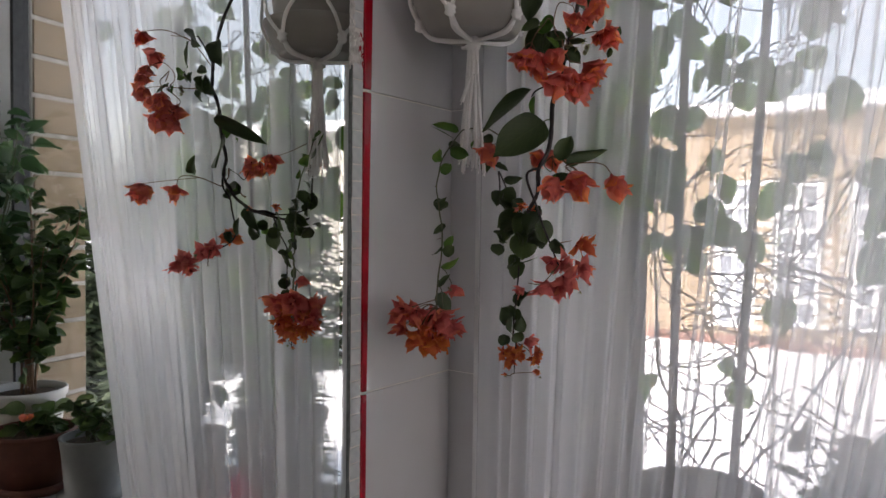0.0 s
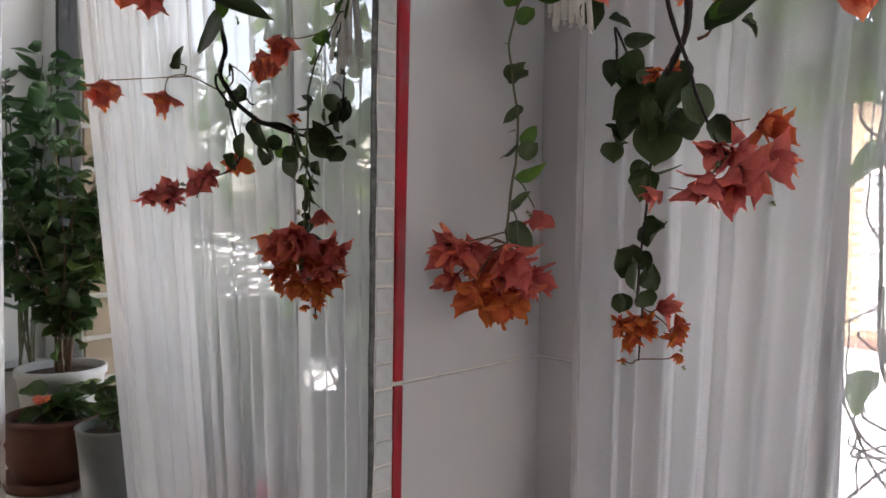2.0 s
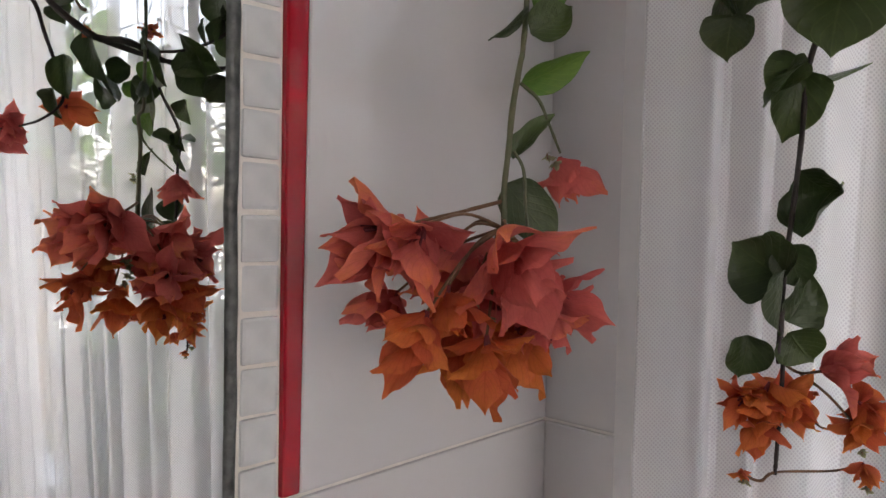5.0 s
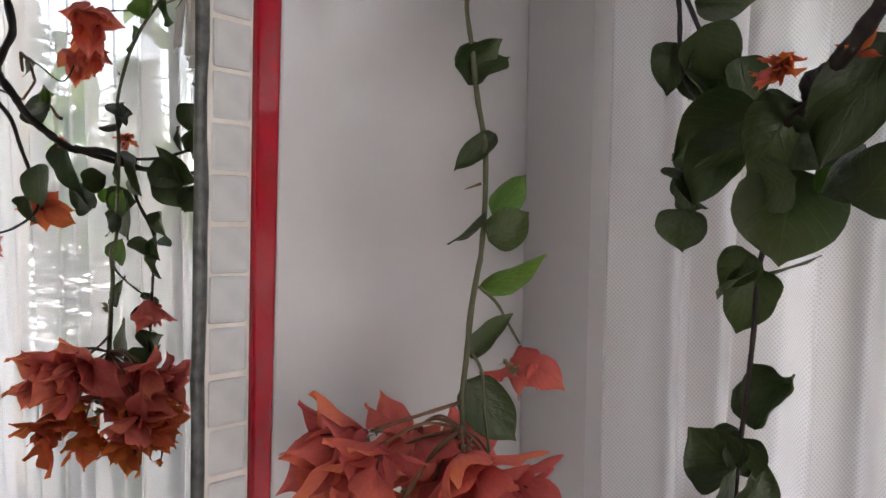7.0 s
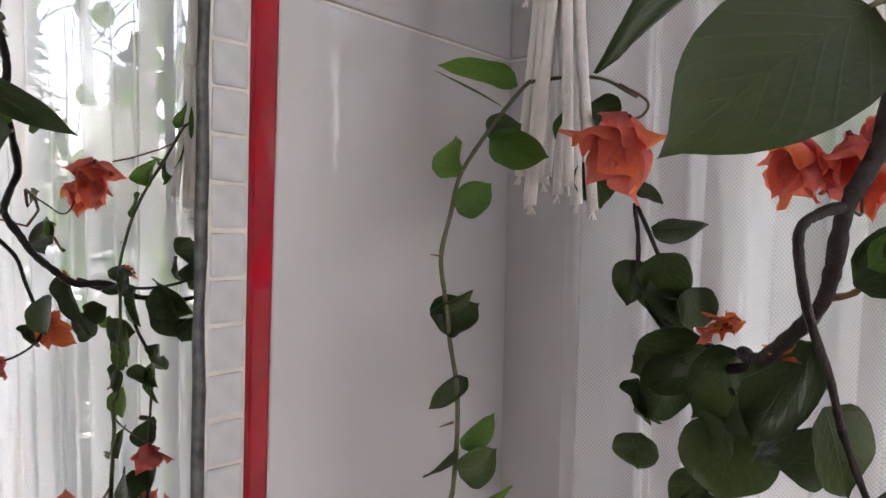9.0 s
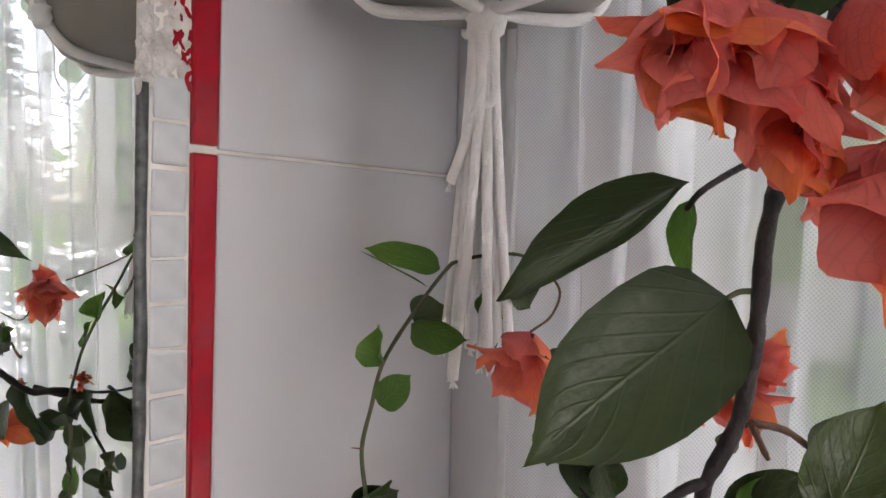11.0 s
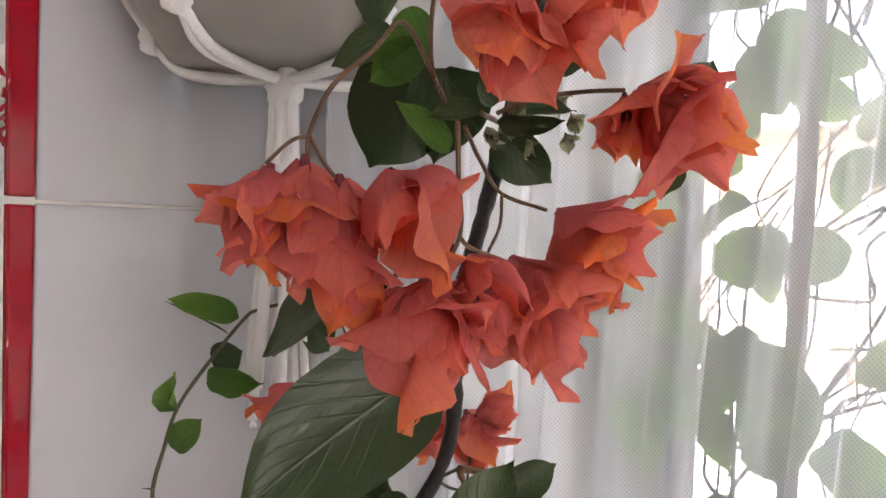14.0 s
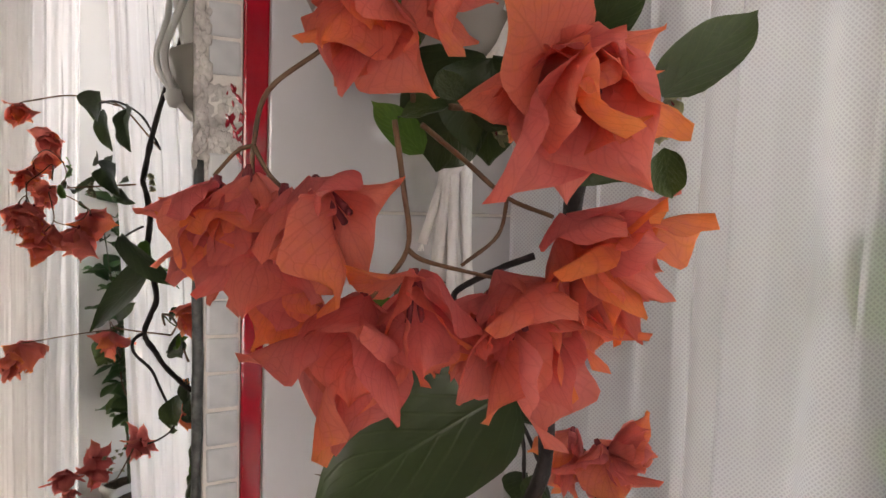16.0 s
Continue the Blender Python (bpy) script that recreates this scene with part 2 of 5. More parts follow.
M_STEM = mottled("dark woody stem", (0.010, 0.007, 0.008), (0.028, 0.018, 0.016), 120.0, 0.6, 0.5, 500.0)
M_TWIG = mottled("brown green twig", (0.10, 0.045, 0.02), (0.17, 0.09, 0.04), 120.0, 0.55, 0.4, 500.0)
M_GTWIG = mottled("green vine stem", (0.055, 0.075, 0.03), (0.1, 0.1, 0.05), 120.0, 0.55, 0.4, 500.0)
M_GREY_TWIG = mottled("grey dry twig", (0.11, 0.09, 0.08), (0.2, 0.17, 0.15), 120.0, 0.8, 0.4, 500.0)
M_BRACT = petal("salmon bract", [(0.0, (0.70, 0.18, 0.185)), (0.4, (0.78, 0.24, 0.22)), (0.72, (0.84, 0.26, 0.18)), (0.97, (0.93, 0.33, 0.12))], 0.66, 0.6, 0.3, 0.15, (0.62, 0.46, 0.42), (1.0, 0.92, 0.80), 0.55)
M_BRACT_DUSKY = petal("dusky rose bract", [(0.0, (0.42, 0.070, 0.068)), (0.35, (0.58, 0.13, 0.12)), (0.7, (0.70, 0.18, 0.15)), (1.0, (0.78, 0.25, 0.12))], 0.5, 0.6, 0.3, 0.15, net=0.5)
M_BRACT_OLD = petal("fading orange bract", [(0.0, (0.48, 0.08, 0.05)), (0.5, (0.62, 0.14, 0.06)), (1.0, (0.72, 0.24, 0.055))], 0.5, 0.6, 0.45, 0.15, net=0.5)
M_LEAF = petal("bougainvillea leaf", [(0.0, (0.022, 0.038, 0.012)), (0.5, (0.034, 0.058, 0.016)), (1.0, (0.06, 0.095, 0.024))], 0.26, 0.4, 0.5, 0.5, (1.6, 1.5, 1.5))
M_YOUNG = petal("young green leaf", [(0.0, (0.05, 0.11, 0.02)), (0.6, (0.08, 0.18, 0.025)), (1.0, (0.14, 0.26, 0.035))], 0.45, 0.4, 0.5, 0.4, (1.7, 1.5, 1.6))
M_HOYA = petal("round window plant leaf", [(0.0, (0.04, 0.095, 0.018)), (0.5, (0.10, 0.20, 0.03)), (0.85, (0.18, 0.32, 0.045)), (1.0, (0.42, 0.56, 0.08))], 0.62, 0.45, 0.2, 0.35)
M_SILL_LEAF = petal("dark sill plant leaf", [(0.0, (0.025, 0.055, 0.014)), (0.6, (0.05, 0.095, 0.022)), (1.0, (0.11, 0.17, 0.035))], 0.25, 0.4, 0.2, 0.45)
M_BUDLEAF = petal("grey green bud leaf", [(0.0, (0.17, 0.16, 0.10)), (0.6, (0.27, 0.27, 0.16)), (1.0, (0.40, 0.42, 0.25))], 0.3, 0.6, 0.2, 0.2)
M_BRICK = mottled("yellow facing brick", (0.22, 0.16, 0.10), (0.30, 0.225, 0.145), 12.0, 0.85, 0.5, 150.0)
M_MORTAR = mottled("grey mortar", (0.36, 0.34, 0.31), (0.48, 0.46, 0.42), 30.0, 0.95, 0.6, 200.0)
M_SNOW = mottled("snow", (0.78, 0.79, 0.82), (0.88, 0.88, 0.9), 0.8, 0.7, 0.5, 6.0)
# opaque far panes, their reflections painted as two cloudy greys
M_FARGLASS = mottled("grey window reflections", (0.16, 0.17, 0.20), (0.32, 0.34, 0.37), 1.2, 0.2, 0.0)
M_ROOF = mottled("brown metal roof", (0.16, 0.08, 0.06), (0.24, 0.13, 0.1), 2.0, 0.6, 0.1, 20.0)
M_BARK = mottled("tree bark", (0.05, 0.04, 0.03), (0.12, 0.1, 0.08), 20.0, 0.9, 0.8, 80.0)
M_CONIFER = petal("conifer spray", [(0.0, (0.035, 0.05, 0.03)), (1.0, (0.10, 0.125, 0.075))], 0.25, 0.7, 0.0, 0.2)
M_PINKBAG = mottled("pink plastic", (0.75, 0.02, 0.16), (0.85, 0.05, 0.26), 20.0, 0.3, 0.2, 90.0)


# ---------------------------------------------------------------- mesh helpers
def finish(bm, name, mat, smooth=False):
    me = bpy.data.meshes.new(name)
    if smooth:
        for f in bm.faces:
            f.smooth = True
    bm.to_mesh(me)
    bm.free()
    me.materials.append(mat)
    return me


def part(name, bm, mat, parent=None, label="", smooth=False):
    ob = new(name, finish(bm, name, mat, smooth))
    ob.parent = parent
    if label:
        ob["label"] = label
    return ob


def empty(name, at=(0, 0, 0)):
    ob = new(name)
    ob.location = at
    ob.empty_display_size = 0.02
    return ob


def box(bm, x0, x1, y0, y1, z0, z1, bevel=0.0):
    made = bmesh.ops.create_cube(bm, size=1.0, matrix=Matrix.Translation(((x0 + x1) / 2, (y0 + y1) / 2, (z0 + z1) / 2)) @ Matrix.Diagonal((abs(x1 - x0), abs(y1 - y0), abs(z1 - z0), 1)))
    if bevel:
        edges = list({e for v in made["verts"] for e in v.link_edges})
        bmesh.ops.bevel(bm, geom=edges, offset=bevel, segments=2, affect="EDGES", profile=0.6)
    return bm


def slab(x0, x1, y0, y1, z0, z1, bevel=0.0):
    return box(bmesh.new(), x0, x1, y0, y1, z0, z1, bevel)


def lathe(profile, seg=40, centre=(0, 0, 0), flute=0.0, flutes=0):
    """A turned form from (radius, height) pairs."""
    bm = bmesh.new()
    rings = []
    for r, z in profile:
        ring = []
        for i in range(seg):
            a = 2 * math.pi * i / seg
            k = r * (1 + flute * math.cos(flutes * a)) if flutes else r
            ring.append(bm.verts.new((centre[0] + k * math.cos(a), centre[1] + k * math.sin(a), centre[2] + z)))
        rings.append(ring)
    for a, b in zip(rings, rings[1:]):
        for i in range(seg):
            j = (i + 1) % seg
            bm.faces.new((a[i], a[j], b[j], b[i]))
    bm.faces.new(list(reversed(rings[0])))
    bm.faces.new(rings[-1])
    return bm


def smooth_path(pts, steps=6):
    """Catmull-Rom through the points."""
    p = [Vector(q) for q in pts]
    if len(p) < 3:
        return p
    ext = [p[0] * 2 - p[1], *p, p[-1] * 2 - p[-2]]
    out = []
    for i in range(1, len(ext) - 2):
        a, b, c, d = ext[i - 1:i + 3]
        for s in range(steps):
            t = s / steps
            out.append(0.5 * ((2 * b) + (c - a) * t + (2 * a - 5 * b + 4 * c - d) * t * t + (3 * b - a - 3 * c + d) * t ** 3))
    out.append(p[-1])
    return out


def tube(bm, pts, r0, r1=None, sides=7, knobs=0.0, seed=0):
    """A tapering round stem along a path; knobs: how much its radius swells along it."""
    rng = random.Random(seed)
    r1 = r0 if r1 is None else r1
    pts = [Vector(p) for p in pts]
    n = len(pts)
    up = Vector((0.31, 0.77, 0.55))
    rings = []
    for i, p in enumerate(pts):
        d = (pts[min(i + 1, n - 1)] - pts[max(i - 1, 0)])
        d = d.normalized() if d.length > 1e-9 else Vector((0, 0, 1))
        s = d.cross(up)
        s = s.normalized() if s.length > 1e-6 else d.orthogonal().normalized()
        t = d.cross(s)
        r = (r0 + (r1 - r0) * i / max(1, n - 1)) * (1 + knobs * (rng.random() - 0.4))
        rings.append([bm.verts.new(p + r * (math.cos(2 * math.pi * k / sides) * s + math.sin(2 * math.pi * k / sides) * t)) for k in range(sides)])
    for a, b in zip(rings, rings[1:]):
        for k in range(sides):
            bm.faces.new((a[k], a[(k + 1) % sides], b[(k + 1) % sides], b[k]))
    bm.faces.new(list(reversed(rings[0])))
    bm.faces.new(rings[-1])
    return bm


M_FLORET = mottled("dark red floret", (0.10, 0.012, 0.02), (0.24, 0.03, 0.035), 200.0, 0.7, 0.3, 500.0)


# ---------------------------------------------------------------- the room's shell
SILL, HEAD = 0.85, 2.30            # window opening, heights
WX0, WX1 = 0.147, 1.31             # window opening, along the wall
WY = 0.20                          # face of the window frame
RED_L, MOS_L, MIR = -0.202, -0.223, -0.230

floor = part("floor", slab(0, 3.6, -3.4, 0, -0.1, 0), M_FLOOR)
tagged(floor, "brown laminate floor of the room", "floor", kind="structure")
ceiling = part("ceiling", slab(-0.3, 3.9, -3.7, 0.42, 2.62, 2.72), M_CEIL)
tagged(ceiling, "plain white painted ceiling", "ceiling", kind="structure")
wall_west = part("wall_west", slab(-0.3, -0.0022, -3.4, 0.42, -0.1, 2.62), M_GROUT)
tagged(wall_west, "white tiled wall with a mirror and red border", "wall", kind="structure")
bm = bmesh.new()
box(bm, -0.002, WX0, 0.0022, 0.42, -0.1, 2.62)
box(bm, WX1, 3.9, 0.0022, 0.42, -0.1, 2.62)
box(bm, WX0, WX1, 0.0022, 0.42, -0.1, SILL - 0.03)
box(bm, WX0, WX1, 0.0022, 0.42, HEAD, 2.62)
wall_north = part("wall_north", bm, M_PAINT)
tagged(wall_north, "white wall with a window opening", "wall", kind="structure")
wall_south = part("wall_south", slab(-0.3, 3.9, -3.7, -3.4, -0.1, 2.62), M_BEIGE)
tagged(wall_south, "unseen plain wall, dark beige to cut bounced light", "wall", kind="structure")
# unseen wall; its opening is assumed, to hold the fill lamp
bm = bmesh.new()
for y0, y1, z0, z1 in ((-3.4, -2.8, -0.1, 2.62), (-1.0, 0.007, -0.1, 2.62), (-2.8, -1.0, -0.1, 0.75), (-2.8, -1.0, 2.3, 2.62)):
    box(bm, 3.6, 3.9, y0, y1, z0, z1)
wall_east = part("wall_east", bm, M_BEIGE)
tagged(wall_east, "unseen dark beige wall with an assumed opening for the fill lamp", "wall", kind="structure")


# fill lamp added out of view to brighten the tiles and flowers
lamp_data = bpy.data.lights.new("east_fill_light", "AREA")
lamp_data.shape, lamp_data.size, lamp_data.size_y, lamp_data.energy, lamp_data.color = "RECTANGLE", 1.76, 1.5, EAST_FILL, (1.0, 0.98, 0.97)
new("east_fill_light", lamp_data).matrix_world = look((3.62, -1.9, 1.52), (0.0, -1.9, 1.52))

# ---------------------------------------------------------------- window
window = empty("window_1", (WX0, WY, SILL))
tagged(window, "white plastic window with a wide sill", "window", kind="structure")


def at_window(name, bm, mat, label=""):
    ob = part(name, bm, mat, window, label)
    ob.matrix_parent_inverse = Matrix.Translation(window.location).inverted()
    return ob


F, FL = 0.062, 0.056                 # widths of the frame, and of its side by the corner
bm = bmesh.new()
box(bm, WX0 + 0.012, WX0 + FL + 0.012, WY, WY + 0.045, SILL, HEAD, 0.004)
box(bm, WX0, WX0 + 0.03, WY + 0.012, WY + 0.045, SILL, HEAD)
box(bm, WX1 - F, WX1, WY, WY + 0.045, SILL, HEAD, 0.004)
box(bm, WX0 + FL, WX1 - F, WY, WY + 0.045, SILL, SILL + 0.05, 0.004)
box(bm, WX0 + FL, WX1 - F, WY, WY + 0.07, HEAD - 0.05, HEAD, 0.004)
at_window("window_frame", bm, M_PVC)
bm = bmesh.new()
for x in (WX0 + FL + 0.012, WX1 - F - 0.011):
    box(bm, x, x + 0.011, WY - 0.003, WY + 0.04, SILL + 0.05, HEAD - 0.05)
at_window("gasket", bm, M_RUBBER, "black rubber gasket")
pane = at_window("pane", slab(WX0 + FL + 0.023, WX1 - F - 0.011, WY + 0.022, WY + 0.026, SILL + 0.05, HEAD - 0.05), M_GLASS, "clear window glass")
pane.visible_shadow = False
at_window("window_sill", slab(WX0 + 0.002, WX1 - 0.002, -0.065, WY - 0.001, SILL - 0.03, SILL, 0.006), M_PVC, "wide white window sill")
# outer jamb of facing brick
reveal = empty("outer_reveal", (WX1 - F - 0.004, WY + 0.055, SILL))
tagged(reveal, "yellow facing brick jamb outside the window", "brick jamb", kind="structure")
part("mortar_bed", slab(0.006, 0.064, 0.0, 0.160, 0.002, 1.445), M_MORTAR, reveal)
brick_me = finish(slab(0.0, 0.062, 0.004, 0.156, 0.0, 0.088, 0.003), "brick", M_BRICK)
for i in range(14):
    b = new("brick", brick_me)
    b.parent = reveal
    b.location = (0, 0, 0.006 + 0.1 * i)


# ---------------------------------------------------------------- tiles, border, mosaic and mirror on the west wall
def tile_piece(name, parent, x0, x1, y0, y1, z0, z1, mat, bevel=0.0015):
    bm = slab(x0, x1, y0, y1, z0, z1, bevel)
    return part(name, bm, mat, parent)


def red_edge(z):
    """The near edge of the red border, whose pieces were cut wider towards the top."""
    return RED_L + max(0.0085, 0.0115 + 0.011 * (z - 1.36))


def lean(ob, far, inset):
    """Moves an edge of a tile onto the leaning edge of the border."""
    for v in ob.data.vertices:
        if v.co.y > far[0] and v.co.y < far[1]:
            v.co.y += red_edge(v.co.z) + inset - (RED_L + 0.012)
    return ob


JOINTS = [0.0, 0.398, 0.80, 1.20, 1.602, 2.004, 2.40, 2.62]
for z0, z1 in zip(JOINTS, JOINTS[1:]):
    lean(tile_piece("tile", wall_west, -0.006, 0.0, RED_L + 0.012, 0.003, z0 + 0.0010, z1 - 0.0010, M_TILE), (-0.25, -0.1), 0.0012)
    tile_piece("tile", wall_west, -0.006, -0.002, -1.9, -1.502, z0 + 0.0015, z1 - 0.0015, M_TILE)
    lean(tile_piece("border_tile", wall_west, -0.006, 0.002, RED_L, RED_L + 0.012, z0 + 0.0022, z1 - 0.0018, M_RED), (RED_L + 0.006, 0.0), 0.0)
    tile_piece("tile", wall_north, 0.0, WX0 - 0.001, 0.0, 0.006, z0 + 0.0010, z1 - 0.0010, M_TILE)
PITCH = 0.0219
part("mosaic_grout", slab(-0.0026, -0.0009, MOS_L - 0.0005, RED_L - 0.0002, 0.54, 2.40), M_GROUT, wall_west)
rng = random.Random(4)
mosaic_me = finish(slab(-0.0034, 0.0034, -0.0094, 0.0094, -0.0102, 0.0102, 0.0018), "mosaic_piece", M_MOSAIC)
for k in range(-46, 40):
    z = 1.548 + k * PITCH
    if 1.63 < z + 0.01 < 1.672:
        continue
    m = new("mosaic_piece", mosaic_me)
    m.parent = wall_west
    m.location = (-0.0032 + rng.uniform(-0.0006, 0.0006), (MOS_L + RED_L) / 2 + rng.uniform(-0.0004, 0.0004), z + PITCH / 2 + rng.uniform(-0.0004, 0.0004))
    m.rotation_euler = (rng.uniform(-0.025, 0.025), rng.uniform(-0.03, 0.03), rng.uniform(-0.03, 0.03))


# the mirror stands a little turned, its far edge against the mosaic
mirror = empty("mirror", (0.0, MIR, 0.35))
mirror.rotation_euler = (0, 0, radians(6.0))
tagged(mirror, "tall frameless silvered wall mirror with a dark edge", "mirror")
part("glass", slab(-0.004, 0.001, -1.25, -0.0005, 0.0, 2.0), M_MIRROR, mirror)
bm = bmesh.new()
path = [(0.0004, 0.0028 + 0.0007 * math.sin(k * 1.7) * math.sin(k * 0.61), k * 0.02) for k in range(65)]
tube(bm, path, 0.0030, 0.0030, 8, 0.25, 3)
part("edge_seal", bm, M_SEAL, mirror, "dark ragged edge seal", True)
# broken patch where two mosaic pieces have come off
rng = random.Random(8)
bm = bmesh.new()
for i in range(70):
    y, z = rng.uniform(MOS_L, RED_L - 0.001), rng.uniform(1.629, 1.673)
    bmesh.ops.create_icosphere(bm, subdivisions=1, radius=rng.uniform(0.0015, 0.0042), matrix=Matrix.Translation((-0.0012, y, z)) @ Matrix.Diagonal((0.35, 1, 1.3, 1)))
part("bare_plaster", bm, M_PLASTER, wall_west, "bare broken plaster")
bm = bmesh.new()
for i in range(24):
    y, z = RED_L - 0.0006 - 0.0085 * rng.random() ** 2, rng.uniform(1.630, 1.673)
    bmesh.ops.create_icosphere(bm, subdivisions=1, radius=rng.uniform(0.0006, 0.0021), matrix=Matrix.Translation((0.0002, y, z)) @ Matrix.Rotation(rng.uniform(-0.7, 0.7), 4, "X") @ Matrix.Diagonal((0.3, 0.7, 1.9, 1)))
part("paint_smear", bm, M_RED, wall_west, "smears of red paint")
bm = bmesh.new()
for i in range(60):
    z = 1.626 + i * 0.0016
    bmesh.ops.create_icosphere(bm, subdivisions=1, radius=rng.uniform(0.0016, 0.0046), matrix=Matrix.Translation((0.0005 + rng.uniform(-0.001, 0.001), MOS_L - 0.003 + rng.uniform(-0.0035, 0.0045), z)) @ Matrix.Diagonal((0.45, 0.8, 1.2, 1)))
part("putty", bm, M_PLASTER, wall_west, "grey lumpy putty")



# ---------------------------------------------------------------- sheer curtain
def curtain_sheet(x_near, x_far_top, x_far_low, y, z0, z1, waves, amp, seed, cols=760, rows=26, u0=0.0, u1=1.0):
    """A hanging sheet gathered into uneven pleats; its far edge is drawn in towards the floor."""
    rng = random.Random(seed)
    terms = [(waves * rng.uniform(0.55, 1.5), rng.uniform(0, 6.28), rng.uniform(0.35, 1.0)) for _ in range(4)]
    pleats, u = [], 0.0
    while u < 1.0:                    # narrow pressed pleats at uneven steps
        pleats.append((u, rng.uniform(0.0022, 0.0055), rng.uniform(0.4, 1.3), rng.uniform(-0.02, 0.02), rng.choice((-1, 1))))
        u += rng.uniform(0.25, 1.1) * (1.5 - u) / waves
    bm = bmesh.new()
    uv = bm.loops.layers.uv.new("UVMap")
    grid = []
    for j in range(rows + 1):
        v = j / rows
        z = z0 + (z1 - z0) * v
        xe = x_far_low + (x_far_top - x_far_low) * v
        row, arc, last = [], 0.0, None
        for i in range(cols + 1):
            u = u0 + (u1 - u0) * i / cols
            f = sum(a * math.sin(w * u * 6.283 + p + 1.1 * math.sin(1.7 * v + w)) for w, p, a in terms) / 3.0
            lean = 0.0
            for c, wd, h, dr, sg in pleats:
                q = (u - c - dr * math.sin(3 * v + 9 * c)) / wd
                if -4 < q < 4:
                    k = math.exp(-q * q) * h
                    f -= 0.75 * k
                    lean += sg * 0.55 * k
            x = x_near + (xe - x_near) * u + amp * lean
            yy = y + amp * f * (0.75 + 0.25 * (1 - v))
            p = Vector((x, yy, z))
            arc += (p - last).length if last is not None else 0.0
            last = p
            row.append((bm.verts.new(p), arc))
        grid.append(row)
    for a, b in zip(grid, grid[1:]):
        for i in range(cols):
            q = (a[i], a[i + 1], b[i + 1], b[i])
            f = bm.faces.new([w[0] for w in q])
            f.smooth = True
            for lp, w in zip(f.loops, q):
                lp[uv].uv = (w[1], w[0].co.z)
    return bm


curtain = empty("tulle_curtain", (0.09, -0.05, 2.5))
tagged(curtain, "sheer white tulle curtain hanging in pleats", "curtain")
for nm, bm, mat in (
    ("hem", curtain_sheet(0.082, 0.118, 0.118, -0.050, 0.06, 2.5, 0.7, 0.004, 5, 24), M_HEM),
    ("seam", curtain_sheet(0.108, 0.1185, 0.1185, -0.0525, 0.06, 2.5, 0.5, 0.002, 8, 8), M_HEM),
    ("net", curtain_sheet(0.112, 0.84, 0.42, -0.066, 0.06, 2.5, 20.0, 0.0135, 11, 1300, 22), M_TULLE),
    ("folded_edge", curtain_sheet(0.47, 0.842, 0.45, -0.044, 0.06, 2.5, 7.0, 0.011, 23, 420, 22), M_TULLE),
):
    ob = part(nm, bm, mat, curtain)
    ob.matrix_parent_inverse = Matrix.Translation(curtain.location).inverted()
second = empty("tulle_curtain", (0.93, -0.05, 2.5))
tagged(second, "second sheer white tulle curtain beside the window", "curtain")
ob = part("net", curtain_sheet(0.93, 1.86, 1.88, -0.066, 0.06, 2.5, 19.0, 0.013, 17, 900, 12), M_TULLE, second)
ob.matrix_parent_inverse = Matrix.Translation(second.location).inverted()
bm = bmesh.new()
rng = random.Random(6)
for i in range(14):
    f = i / 13
    bmesh.ops.create_icosphere(bm, subdivisions=1, radius=0.0006 + 0.0004 * rng.random(), matrix=Matrix.Translation((0.0, -0.0578, 0.0)) @ Matrix.Translation((0.101 + 0.007 * f + rng.uniform(-0.001, 0.001), 0, 1.4475 + 0.004 * f * f + rng.uniform(-0.0012, 0.0012))))
mark = part("printed_mark", bm, M_RUBBER, curtain, "tiny black dotted mark")
mark.matrix_parent_inverse = Matrix.Translation(curtain.location).inverted()
rail = part("curtain_rail", slab(0.01, 1.9, -0.08, -0.03, 2.5, 2.53, 0.003), M_PVC)
tagged(rail, "white plastic curtain rail under the ceiling", "curtain rail")


# ---------------------------------------------------------------- outside
ground = part("ground", slab(-80, 80, -80, 80, -1.2, -0.9), M_SNOW)
tagged(ground, "snow covered yard", "ground", kind="structure")


def far_window(house, x0, x1, z0, z1, cols, rows):
    w = empty("window", (x0, 14.0, z0))
    w.parent = house
    bm = bmesh.new()
    wd, ht = x1 - x0, z1 - z0
    for i in range(cols + 1):
        x = wd * i / cols
        box(bm, x - 0.04, x + 0.04, -0.06, 0.02, 0.0, ht)
    for j in range(rows + 1):
        z = ht * j / rows
        box(bm, -0.04, wd + 0.04, -0.055, 0.02, z - 0.04, z + 0.04)
    part("frame", bm, M_PVC, w)
    part("pane", slab(0, wd, -0.01, 0.03, 0, ht), M_FARGLASS, w)


house = empty("brick_house", (0, 0, 0))
tagged(house, "low yellow brick house across the snowy yard", "house")
part("wall", slab(-14, 12, 14.0, 20.0, -0.9, 3.6), M_MORTAR, house)
verts, faces = [], []
rng = random.Random(2)
holes = ((-3.27, -2.67, -0.5, 2.3), (-2.19, -1.49, -0.4, 2.25), (-0.9, -0.2, -0.4, 2.25), (1.0, 2.4, 0.6, 2.6))
